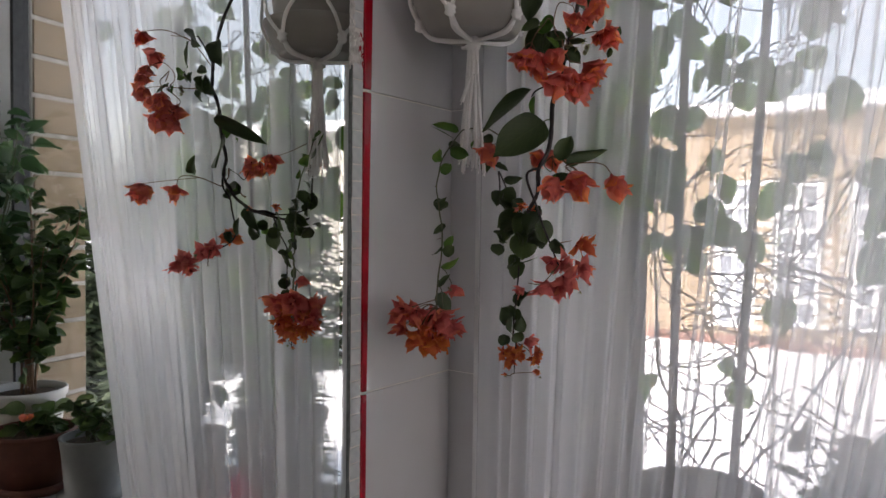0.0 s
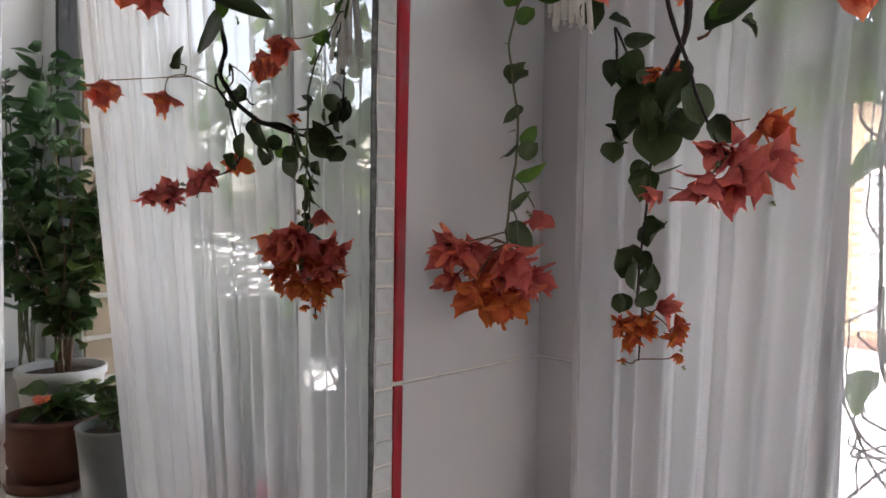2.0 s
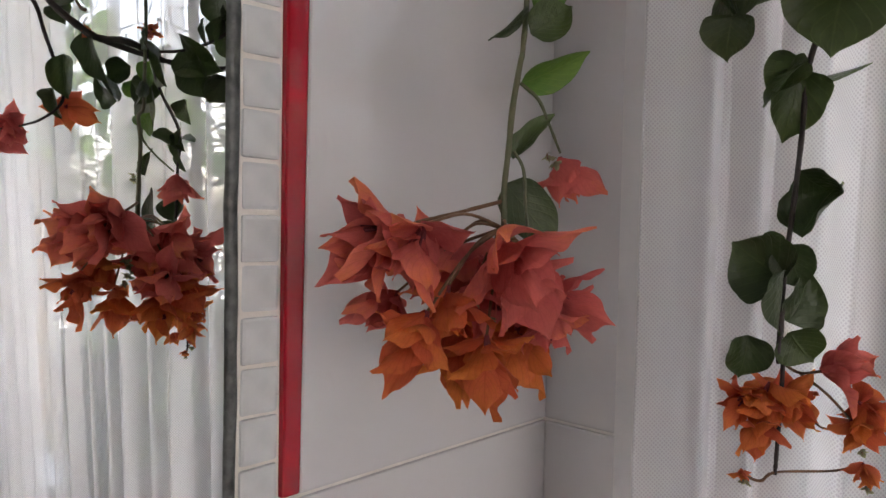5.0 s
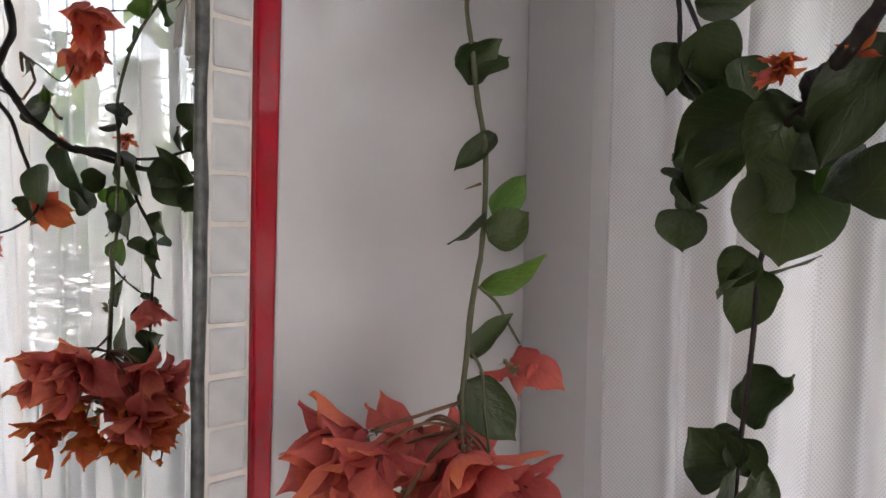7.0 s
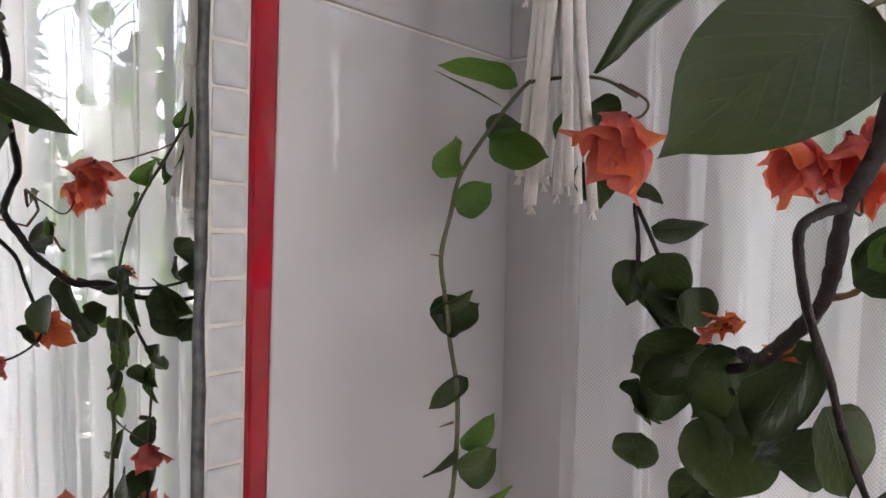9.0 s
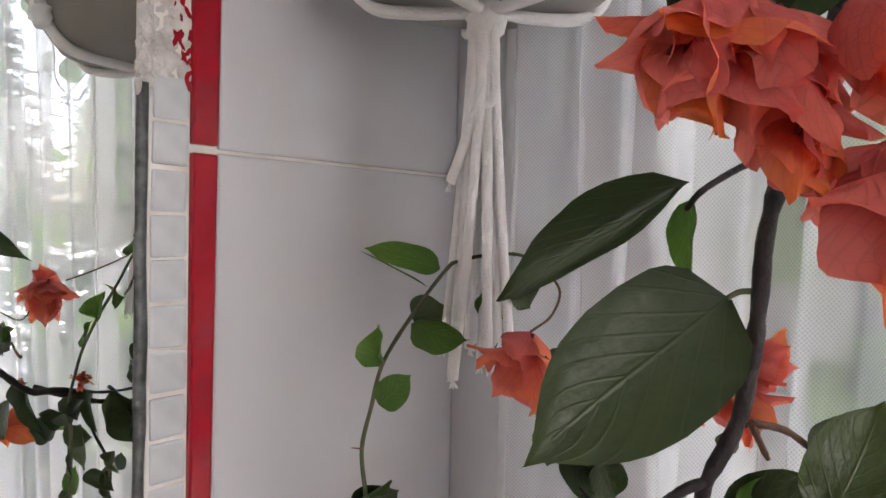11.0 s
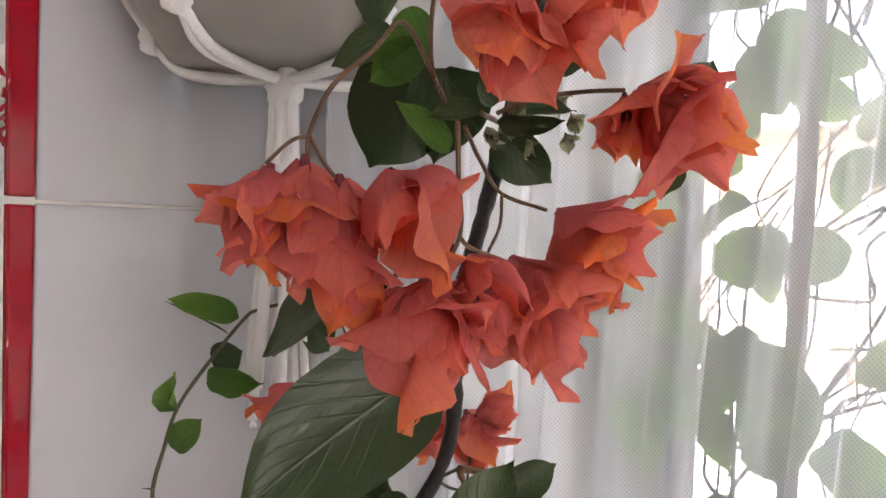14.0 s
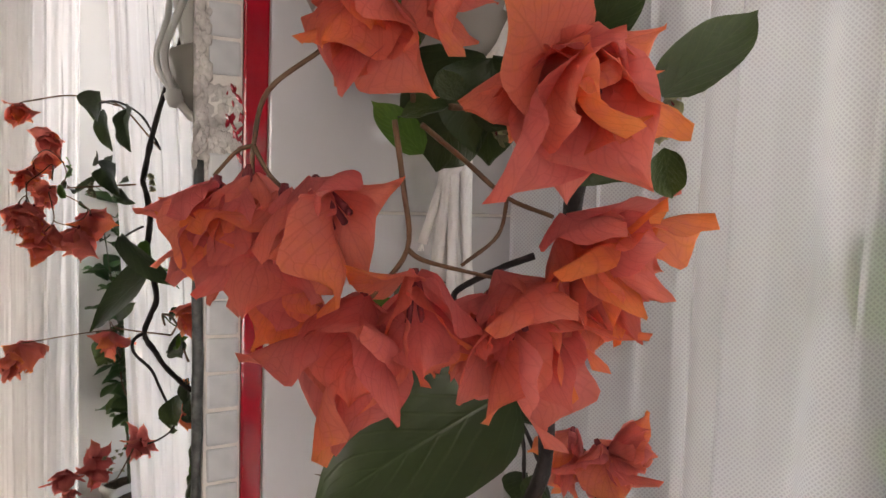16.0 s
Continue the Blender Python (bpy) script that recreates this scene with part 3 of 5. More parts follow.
for j in range(45):
    z0 = -0.85 + j * 0.1
    x = -5.2 + (0.13 if j % 2 else 0.0)
    while x < 3.0:
        x1 = x + 0.25
        if not any(a - 0.02 < x1 and x < b + 0.02 and c - 0.02 < z0 + 0.088 and z0 < d + 0.02 for a, b, c, d in holes):
            o, k = -rng.uniform(0.004, 0.012), len(verts)
            verts += [(x, 14.0, z0), (x1, 14.0, z0), (x1, 14.0, z0 + 0.088), (x, 14.0, z0 + 0.088),
                      (x + 0.003, 14 + o, z0 + 0.003), (x1 - 0.003, 14 + o, z0 + 0.003), (x1 - 0.003, 14 + o, z0 + 0.085), (x + 0.003, 14 + o, z0 + 0.085)]
            faces += [(k + 4, k + 5, k + 6, k + 7), (k, k + 1, k + 5, k + 4), (k + 1, k + 2, k + 6, k + 5), (k + 2, k + 3, k + 7, k + 6), (k + 3, k, k + 4, k + 7)]
        x = x1 + 0.012
me = bpy.data.meshes.new("brickwork")
me.from_pydata(verts, [], faces)
me.materials.append(M_BRICK)
bw = new("brickwork", me)
bw.parent = house
bw["kind"] = "stuff"
part("roof", slab(-14.4, 12.4, 13.6, 20.4, 3.6, 3.85, 0.02), M_SNOW, house, "snow-covered roof edge")
part("plinth", slab(-14.02, 12.02, 13.93, 14.0, -0.9, -0.72), M_ROOF, house, "reddish base course")
for x0, x1, z0, z1, cols, rows in ((-3.27, -2.67, -0.5, 2.3, 2, 6), (-2.19, -1.49, -0.4, 2.25, 2, 6), (-0.9, -0.2, -0.4, 2.25, 2, 6), (1.0, 2.4, 0.6, 2.6, 2, 2)):
    far_window(house, x0, x1, z0, z1, cols, rows)


def leaf_mesh(name, mat, profile, fold, droop, ruffle, seed, rows=8, cols=6, sharp=True):
    """A blade of unit length and width: outline from the profile, folded along the midrib, drooping and ruffled."""
    rng = random.Random(seed)
    ph = [rng.uniform(0, 6.28) for _ in range(4)]
    bm = bmesh.new()
    uv = bm.loops.layers.uv.new("UVMap")
    grid = []
    for j in range(rows + 1):
        v = j / rows
        w = 0.0
        for (a, wa), (b, wb) in zip(profile, profile[1:]):
            if a <= v <= b:
                w = wa + (wb - wa) * (v - a) / (b - a)
        row = []
        for i in range(cols + 1):
            u = 2 * i / cols - 1
            ru = ruffle * (u * u) * math.sin(9 * v + ph[0] + (2.2 if u > 0 else 0)) + 0.5 * ruffle * math.sin(6 * v + 3 * u + ph[1])
            ru += 0.4 * ruffle * abs(u) ** 3 * math.sin(19 * v + ph[3] + (1.4 if u > 0 else 0.0))
            z = fold * (abs(u) if sharp else u * u) * w * 0.5 - droop * v * v + ru
            x = 0.5 * u * w + 0.04 * math.sin(3 * v + ph[2]) * v
            row.append((bm.verts.new((x, v - 0.12 * droop * v * v, z)), (u + 1) / 2, v))
        grid.append(row)
    for a, b in zip(grid, grid[1:]):
        for i in range(cols):
            q = (a[i], a[i + 1], b[i + 1], b[i])
            f = bm.faces.new([n[0] for n in q])
            f.smooth = True
            for lp, n in zip(f.loops, q):
                lp[uv].uv = (n[1], n[2])
    bmesh.ops.remove_doubles(bm, verts=bm.verts, dist=1e-5)
    return finish(bm, name, mat)


OVATE = [(0, 0.05), (0.04, 0.5), (0.1, 0.8), (0.2, 0.96), (0.35, 1.02), (0.5, 1.0), (0.63, 0.91), (0.75, 0.72), (0.84, 0.46), (0.90, 0.23), (0.95, 0.08), (1.0, 0.0)]
BRACT = [(0, 0.2), (0.08, 0.62), (0.18, 0.9), (0.32, 1.02), (0.46, 1.0), (0.58, 0.88), (0.68, 0.7), (0.77, 0.47), (0.85, 0.24), (0.91, 0.11), (1.0, 0.0)]
ROUND = [(0, 0.1), (0.08, 0.55), (0.2, 0.86), (0.4, 1.0), (0.6, 0.97), (0.78, 0.76), (0.9, 0.46), (0.97, 0.18), (1.0, 0.0)]
LANCE = [(0, 0.06), (0.15, 0.6), (0.35, 1.0), (0.55, 0.92), (0.75, 0.6), (0.9, 0.25), (1.0, 0.0)]
BLADES = {}


def blades(mat):
    """Five shapes of blade for a leaf material."""
    if mat.name not in BLADES:
        if mat in (M_BRACT, M_BRACT_OLD, M_BRACT_DUSKY, M_BUDLEAF):
            BLADES[mat.name] = [leaf_mesh("bract", mat, BRACT, 0.34 + 0.10 * k, (0.28, -0.30, 0.10, -0.16, 0.40, -0.42)[k], 0.05 + 0.012 * k, 20 + k, 16, 10, False) for k in range(6)]
        else:
            prof = {M_HOYA.name: ROUND, M_SILL_LEAF.name: ROUND, M_NARROW.name: LANCE}.get(mat.name, OVATE)
            BLADES[mat.name] = [leaf_mesh("leaf", mat, prof, 0.25 + 0.13 * k, 0.08 + 0.06 * k, 0.02 + 0.012 * k, 40 + k, 14, 8, False) for k in range(5)]
    return BLADES[mat.name]


SERIAL = [0]


def blade(parent, base, tip, width, face, mat, twist=0.0, name="leaf"):
    """One blade from its base to its tip, its upper side turned towards face, rolled by twist degrees."""
    SERIAL[0] += 1
    y = Vector(tip) - Vector(base)
    length = y.length
    y.normalize()
    z = Vector(face) - y * Vector(face).dot(y)
    z = z.normalized() if z.length > 1e-4 else y.orthogonal().normalized()
    x = y.cross(z)
    kind = blades(mat)
    ob = new(name, kind[SERIAL[0] * 7 % len(kind)])
    ob.parent = parent
    rot = Matrix((x, y, z)).transposed().to_4x4() @ Matrix.Rotation(radians(twist), 4, "Y")
    m = Matrix.Translation(base) @ rot @ Matrix.Diagonal((width, length, min(width, length), 1))
    ob.matrix_basis = (parent.matrix_basis.inverted() @ m) if parent.parent is None else m
    return ob


def pot(name, at, profile, mat, label, category="flowerpot", soil=None, seg=40):
    p = empty(name, at)
    tagged(p, label, category)
    part("body", lathe(profile, seg), mat, p, smooth=True)
    if soil:
        part("soil", lathe([(soil[0] * 0.98, soil[1] - 0.012), (soil[0], soil[1]), (soil[0] * 0.6, soil[1] + 0.004), (0.002, soil[1] + 0.006)], 24), M_SOIL, p, "dark potting soil", True)
    return p


def open_pot(r0, r1, h, t=0.004, lip=0.006):
    """Profile of an open pot: outside up, over the lip, and down inside."""
    return [(r0 * 0.9, 0), (r0, 0.003), (r0 + (r1 - r0) * 0.5, h * 0.5), (r1 - 0.002, h - 0.02), (r1 + lip * 0.5, h - 0.016), (r1 + lip * 0.5, h - 0.002), (r1, h), (r1 - t, h - 0.002), (r1 - t, h - 0.03), (r0 - t, 0.02)]


def shrub(name, label, at, stems, height, reach, size, count, mat, seed, ratio=0.75, droop=0.2, stemmat=None):
    """A potted plant: stems that branch from the soil, with leaves on short stalks along them."""
    rng = random.Random(seed)
    plant = empty(name, at)
    tagged(plant, label, "potted plant")
    routes = []
    for s in range(stems):
        a, out = rng.uniform(0, 6.28), reach * rng.uniform(0.2, 1.0)
        pts = [Vector((0.015 * math.cos(a), 0.015 * math.sin(a), -0.01))]
        h = height * rng.uniform(0.6, 1.0)
        for k in range(1, 6):
            f = k / 5
            pts.append(Vector((out * f ** 1.4 * math.cos(a) + rng.uniform(-0.012, 0.012), out * f ** 1.4 * math.sin(a) * 0.55 + rng.uniform(-0.01, 0.01), h * f - droop * height * f ** 3 * rng.random())))
        route = smooth_path(pts, 4)
        routes.append(route)
        part("stem", tube(bmesh.new(), route, 0.0026, 0.001, 6, 0.3, seed + s), stemmat or M_GTWIG, plant, smooth=True)
    for i in range(count):
        route = rng.choice(routes)
        p = route[min(len(route) - 1, int(len(route) * (0.2 + 0.8 * rng.random() ** 0.8)))]
        a, e = rng.uniform(0, 6.28), rng.uniform(-0.5, 0.6)
        d = Vector((math.cos(a) * math.cos(e), math.sin(a) * math.cos(e) * 0.8, math.sin(e)))
        l = size * rng.uniform(0.6, 1.15)
        b = p + d * 0.25 * l
        q = b + d * l
        face = Vector((rng.uniform(-0.6, 0.6), -0.4 + rng.uniform(-0.6, 0.6), 0.9))
        ob = blade(plant, Vector(at) + b, Vector(at) + q, l * ratio * rng.uniform(0.85, 1.1), face, mat, rng.uniform(-30, 30))
    return plant


# ---------------------------------------------------------------- pots and plants on the sill
S = SILL
pot("terracotta_pot", (0.935, 0.02, S), [(0.075, 0), (0.088, 0.004), (0.092, 0.02), (0.086, 0.022), (0.062, 0.014), (0.066, 0.016), (0.086, 0.06), (0.09, 0.09), (0.083, 0.115), (0.086, 0.12), (0.087, 0.127), (0.08, 0.128), (0.078, 0.10), (0.05, 0.03)], M_TERRA, "round terracotta pot on its saucer on the sill", soil=(0.077, 0.112))
pot("white_pot", (1.068, 0.105, S), open_pot(0.06, 0.082, 0.185), M_WPOT, "tall white plastic flowerpot on the window sill", soil=(0.078, 0.168))
pot("grey_pot", (1.228, 0.118, S), open_pot(0.056, 0.070, 0.165), M_WPOT, "grey ceramic flowerpot at the end of the sill", soil=(0.066, 0.15))
pot("green_grey_pot", (0.775, 0.035, S), [(0.062, 0), (0.066, 0.003), (0.068, 0.012), (0.052, 0.012), (0.058, 0.09), (0.062, 0.125), (0.064, 0.13), (0.058, 0.13), (0.05, 0.03)], M_GREYPOT, "small grey-green pot on a white saucer", soil=(0.057, 0.115))
pot("vine_pot", (0.352, 0.105, S), open_pot(0.07, 0.088, 0.215), M_POT, "large grey-white pot of a climbing plant behind the curtain", soil=(0.084, 0.195))
pot("low_pot", (0.555, 0.09, S), open_pot(0.055, 0.068, 0.15), M_POT, "low grey pot behind the curtain", soil=(0.064, 0.135))
M_NARROW = petal("pointed green leaf", [(0.0, (0.03, 0.075, 0.03)), (0.6, (0.05, 0.12, 0.04)), (1.0, (0.09, 0.18, 0.05))], 0.3, 0.35, 0.2, 0.5)
shrub("gloxinia", "low plant with broad dark leaves in the terracotta pot", (0.935, 0.02, S + 0.118), 7, 0.055, 0.11, 0.062, 26, M_SILL_LEAF, 3, 0.7, 0.7)
shrub("ficus", "bushy plant with many small round dark leaves", (1.068, 0.105, S + 0.172), 15, 0.50, 0.20, 0.050, 360, M_SILL_LEAF, 5, 0.72, 0.1, M_TWIG)
shrub("tall_plant", "tall plant with pointed green leaves reaching up the window", (1.228, 0.118, S + 0.155), 8, 0.82, 0.15, 0.072, 210, M_NARROW, 9, 0.5, 0.05)
shrub("trailing_plant", "small trailing plant with dark green leaves", (0.775, 0.035, S + 0.12), 8, 0.11, 0.09, 0.034, 60, M_SILL_LEAF, 12, 0.7, 0.8)
shrub("shade_plant", "low dark broad-leaved plant behind the curtain", (0.555, 0.09, S + 0.14), 11, 0.24, 0.13, 0.052, 110, M_SILL_LEAF, 15, 0.6, 0.4)
flower_red = empty("red_flower", (0.885, -0.03, S + 0.165))
tagged(flower_red, "single small crimson flower over the terracotta pot", "flower")
for k in range(7):
    a = k * 0.9
    d = Vector((math.cos(a), math.sin(a), 0.5))
    blade(flower_red, Vector(flower_red.location), Vector(flower_red.location) + d * 0.016, 0.014, (0, -1, 0.6), M_BRACT, 0, "petal")
bag = empty("pink_bag", (0.345, -0.02, S))
tagged(bag, "small crumpled bright pink plastic bag", "bag")
bm = bmesh.new()
bmesh.ops.create_icosphere(bm, subdivisions=3, radius=0.035)
for v in bm.verts:
    n = noise.noise(v.co * 45) * 0.5 + 0.5
    v.co = Vector((v.co.x * (0.6 + 0.35 * n), v.co.y * (0.5 + 0.3 * n), max(0, v.co.z * (1.8 + 0.6 * n) + 0.06)))
part("film", bm, M_PINKBAG, bag, smooth=True)

# climbing plant behind the curtain: two stakes, tangled stems, large round leaves
vine = empty("climbing_plant", (0.352, 0.105, S + 0.2))
tagged(vine, "climbing plant with large round leaves on two stakes", "potted plant")
inv = Matrix.Translation(vine.location).inverted()


def on_vine(name, bm, mat, label=""):
    ob = part(name, bm, mat, vine, label, True)
    ob.matrix_parent_inverse = inv
    return ob


on_vine("stake", tube(bmesh.new(), [(0.316, 0.10, S + 0.15), (0.320, 0.10, 1.45), (0.330, 0.10, 1.98)], 0.0064, 0.0058, 8), M_GREY_TWIG, "brown wooden stake")
on_vine("stake", tube(bmesh.new(), [(0.398, 0.10, S + 0.15), (0.418, 0.10, 1.45), (0.440, 0.10, 1.98)], 0.0064, 0.0058, 8), M_GREY_TWIG, "brown wooden stake")
rng = random.Random(21)
for s in range(34):
    p = Vector((0.352 + rng.uniform(-0.05, 0.05), 0.105 + rng.uniform(-0.03, 0.03), S + 0.2 + (0 if s < 5 else rng.uniform(0.15, 0.75))))
    pts = [p.copy()]
    a = rng.uniform(-0.5, 1.2)
    for k in range(rng.randint(6, 11)):
        a += rng.uniform(-1.3, 1.3)
        up = 0.11 if s < 5 else 0.04
        p = p + Vector((0.045 * math.cos(a), rng.uniform(-0.018, 0.018), up * rng.uniform(-0.6 if s >= 5 else 0.2, 1.0) + 0.022 * math.sin(a)))
        p.x = min(max(p.x, 0.29), 0.75)
        p.y = min(max(p.y, 0.03), 0.17)
        pts.append(p.copy())
    on_vine("stem", tube(bmesh.new(), smooth_path(pts, 5), 0.0022 if s < 5 else 0.0012, 0.0009, 6, 0.3, s), M_GREY_TWIG if s % 3 else M_GTWIG)
    for q in pts[1:]:
        if rng.random() < (0.95 if q.z < 1.40 else 0.80):
            continue
        if q.z > 1.95:
            continue
        d = Vector((rng.uniform(-1, 1), rng.uniform(-0.4, 0.2), rng.uniform(-1.3, 0.3))).normalized()
        l = rng.uniform(0.034, 0.056)
        blade(vine, q + d * 0.01, q + d * (0.01 + l), l * rng.uniform(0.6, 0.88), (rng.uniform(-0.5, 0.5), -1, rng.uniform(-0.3, 0.6)), M_HOYA, rng.uniform(-40, 40))
for i in range(48):
    q = Vector(((0.20 + 0.20 * rng.random()) if i % 2 == 0 else (0.30 + 0.52 * rng.random()), rng.uniform(0.04, 0.17), rng.uniform(1.40, 1.92)))
    d = Vector((rng.uniform(-1, 1), rng.uniform(-0.3, 0.3), rng.uniform(-1.4, 0.2))).normalized()
    l = rng.uniform(0.036, 0.068)
    on_vine("stem", tube(bmesh.new(), smooth_path([q - d * 0.03 + Vector((0, 0, 0.05)), q - d * 0.02, q + d * 0.005], 4), 0.0009, 0.0007, 5), M_GREY_TWIG)
    blade(vine, q, q + d * l, l * rng.uniform(0.6, 0.88), (rng.uniform(-0.6, 0.6), -1, rng.uniform(-0.3, 0.6)), M_HOYA, rng.uniform(-40, 40))

for i in range(20):
    q = Vector((rng.uniform(0.24, 0.36), rng.uniform(0.05, 0.17), 1.46 + 0.30 * ((i * 0.618) % 1)))
    d = Vector((rng.uniform(-0.8, 0.8), rng.uniform(-0.3, 0.3), rng.uniform(-1.4, 0.1))).normalized()
    l = rng.uniform(0.032, 0.05)
    on_vine("stem", tube(bmesh.new(), smooth_path([q - d * 0.03 + Vector((0.03, 0, 0.04)), q - d * 0.02, q + d * 0.005], 4), 0.0009, 0.0007, 5), M_GREY_TWIG)
    blade(vine, q, q + d * l, l * rng.uniform(0.66, 0.9), (rng.uniform(-0.5, 0.7), -1, rng.uniform(-0.3, 0.6)), M_HOYA, rng.uniform(-35, 35))

for s in range(34):
    p = Vector((rng.uniform(0.28, 0.50), rng.uniform(0.06, 0.15), rng.uniform(1.08, 1.45)))
    a, pts = rng.uniform(-0.6, 0.6) + (3.14 if s % 3 == 0 else 0), [p.copy()]
    for k in range(rng.randint(5, 11)):
        a += rng.uniform(-0.45, 0.45)
        p = p + Vector((0.034 * math.cos(a), rng.uniform(-0.012, 0.012), 0.028 * math.sin(a) - 0.004))
        p.x, p.y = min(max(p.x, 0.27), 0.78), min(max(p.y, 0.03), 0.17)
        pts.append(p.copy())
    on_vine("stem", tube(bmesh.new(), smooth_path(pts, 5), 0.0014, 0.0007, 6, 0.3, s + 60), M_GREY_TWIG)


# ---------------------------------------------------------------- trees outside
def conifer(at, height, seed):
    rng = random.Random(seed)
    t = empty("conifer", at)
    tagged(t, "dark green conifer standing in the snow", "tree", "conifers in the yard")
    part("trunk", tube(bmesh.new(), [(0, 0, 0), (0.03, 0, height * 0.5), (0, 0, height)], 0.12, 0.02, 8, 0.2), M_BARK, t, smooth=True)
    verts, faces = [], []
    bm = bmesh.new()
    for k in range(1100):
        f = rng.random()
        z = height * (0.04 + 0.94 * f)
        r = (1 - f) ** 0.7 * height * 0.26 * rng.uniform(0.35, 1.0) + 0.08
        a = rng.uniform(0, 6.28)
        d = Vector((math.cos(a), math.sin(a), -0.25))
        c = Vector((0, 0, z)) + d * r
        side = Vector((-math.sin(a), math.cos(a), rng.uniform(-0.3, 0.3)))
        for m in range(7):
            o = c - d * (0.07 * m) + side * rng.uniform(-0.16, 0.16)
            tipv = o + d * rng.uniform(0.1, 0.22) + side * rng.uniform(-0.12, 0.12)
            w = Vector((rng.uniform(-1, 1), rng.uniform(-1, 1), rng.uniform(-1, 1))).normalized() * 0.042
            i = len(verts)
            verts += [o - w, o + w, tipv]
            faces.append((i, i + 1, i + 2))
    bm.free()
    me = bpy.data.meshes.new("crown")
    me.from_pydata(verts, [], faces)
    me.materials.append(M_CONIFER)
    c = new("crown", me)
    c.parent = t
    return t


for i, (x, y, h) in enumerate(((5.2, 10.0, 5.2), (6.6, 8.7, 4.6), (7.9, 7.6, 5.6), (9.2, 6.5, 4.8), (10.5, 5.5, 5.8), (11.9, 4.4, 5.2), (13.4, 3.2, 6.0), (8.2, 9.0, 4.2))):
    conifer((x, y, -0.9), h, 70 + i)
for i, (x, y, h) in enumerate(((3.2, 2.3, 1.1), (4.1, 3.4, 1.5), (5.0, 2.7, 1.2), (6.0, 4.3, 1.7), (3.4, 4.2, 1.3), (6.9, 3.0, 1.5))):
    tagged(conifer((x, y, -0.9), h, 90 + i), "low evergreen bush in the snow", "bush", "bushes in the yard")


# ---------------------------------------------------------------- hanging pot in a knotted cord hanger
PX, PY, PZ = 0.120, -0.124, 1.671
pot("hanging_pot", (PX, PY, PZ), [(0.050, 0), (0.056, 0.002), (0.066, 0.016), (0.077, 0.038), (0.0795, 0.046), (0.0765, 0.048), (0.068, 0.036), (0.060, 0.034), (0.064, 0.06), (0.070, 0.11), (0.075, 0.135), (0.0775, 0.137), (0.0775, 0.15), (0.073, 0.151), (0.07, 0.12), (0.06, 0.05)], M_POT, "off-white pot toned grey with a wide saucer in a hanger", "hanging pot", (0.069, 0.125))
hanger = empty("macrame_hanger", (PX, PY, PZ))
tagged(hanger, "white cotton macrame hanger with a long tassel", "plant hanger")


def cord(name, pts, r=0.0024, knobs=0.12, seed=0):
    return part(name, tube(bmesh.new(), smooth_path(pts, 6), r, r, 8, knobs, seed), M_ROPE, hanger, smooth=True)


def knot(p, r):
    bm = bmesh.new()
    bmesh.ops.create_uvsphere(bm, u_segments=12, v_segments=8, radius=r, matrix=Matrix.Translation(p) @ Matrix.Diagonal((1, 1, 1.25, 1)))
    for v in bm.verts:
        v.co += v.normal * 0.18 * r * math.sin(900 * v.co.z + 500 * v.co.x)
    part("knot", bm, M_ROPE, hanger, smooth=True)


knot((0, 0, -0.010), 0.0088)
NK = 5
for k in range(NK):
    a = 2 * math.pi * k / NK - 1.40
    low = (0.066 * math.cos(a), 0.066 * math.sin(a), 0.012)
    knot((0.071 * math.cos(a), 0.071 * math.sin(a), 0.016), 0.0068)
    for s in (-0.045, 0.045):
        cord("cord", [(0, 0, -0.006), (0.030 * math.cos(a + s), 0.030 * math.sin(a + s), -0.005), (0.055 * math.cos(a + s), 0.055 * math.sin(a + s), -0.001), (low[0] * 1.05, low[1] * 1.05, 0.013)], 0.0027, 0.1, k)
    for s in (-1, 1):
        b = a + s * math.pi / NK
        cord("cord", [(0.071 * math.cos(a), 0.071 * math.sin(a), 0.016), (0.083 * math.cos(a + s * 0.22), 0.083 * math.sin(a + s * 0.22), 0.044), (0.079 * math.cos(a + s * 0.5), 0.079 * math.sin(a + s * 0.5), 0.085), (0.081 * math.cos(b), 0.081 * math.sin(b), 0.135)], 0.0027, 0.1, k + 9)
    b = a + math.pi / NK
    knot((0.082 * math.cos(b), 0.082 * math.sin(b), 0.137), 0.0068)
    cord("cord", [(0.082 * math.cos(b), 0.082 * math.sin(b), 0.137), (0.076 * math.cos(b), 0.076 * math.sin(b), 0.3), (0.03 * math.cos(b), 0.03 * math.sin(b), 0.65), (0.002, 0, 0.90)], 0.0026, 0.1, k + 20)
knot((0, 0, 0.905), 0.012)
hook = part("ceiling_hook", tube(bmesh.new(), smooth_path([(PX, PY, 2.62), (PX, PY, 2.60), (PX + 0.012, PY, 2.588), (PX, PY, 2.575), (PX - 0.008, PY, 2.582)], 6), 0.002, 0.002, 8), M_SEAL)
tagged(hook, "small dark metal hook screwed into the ceiling", "hook")
rng = random.Random(33)
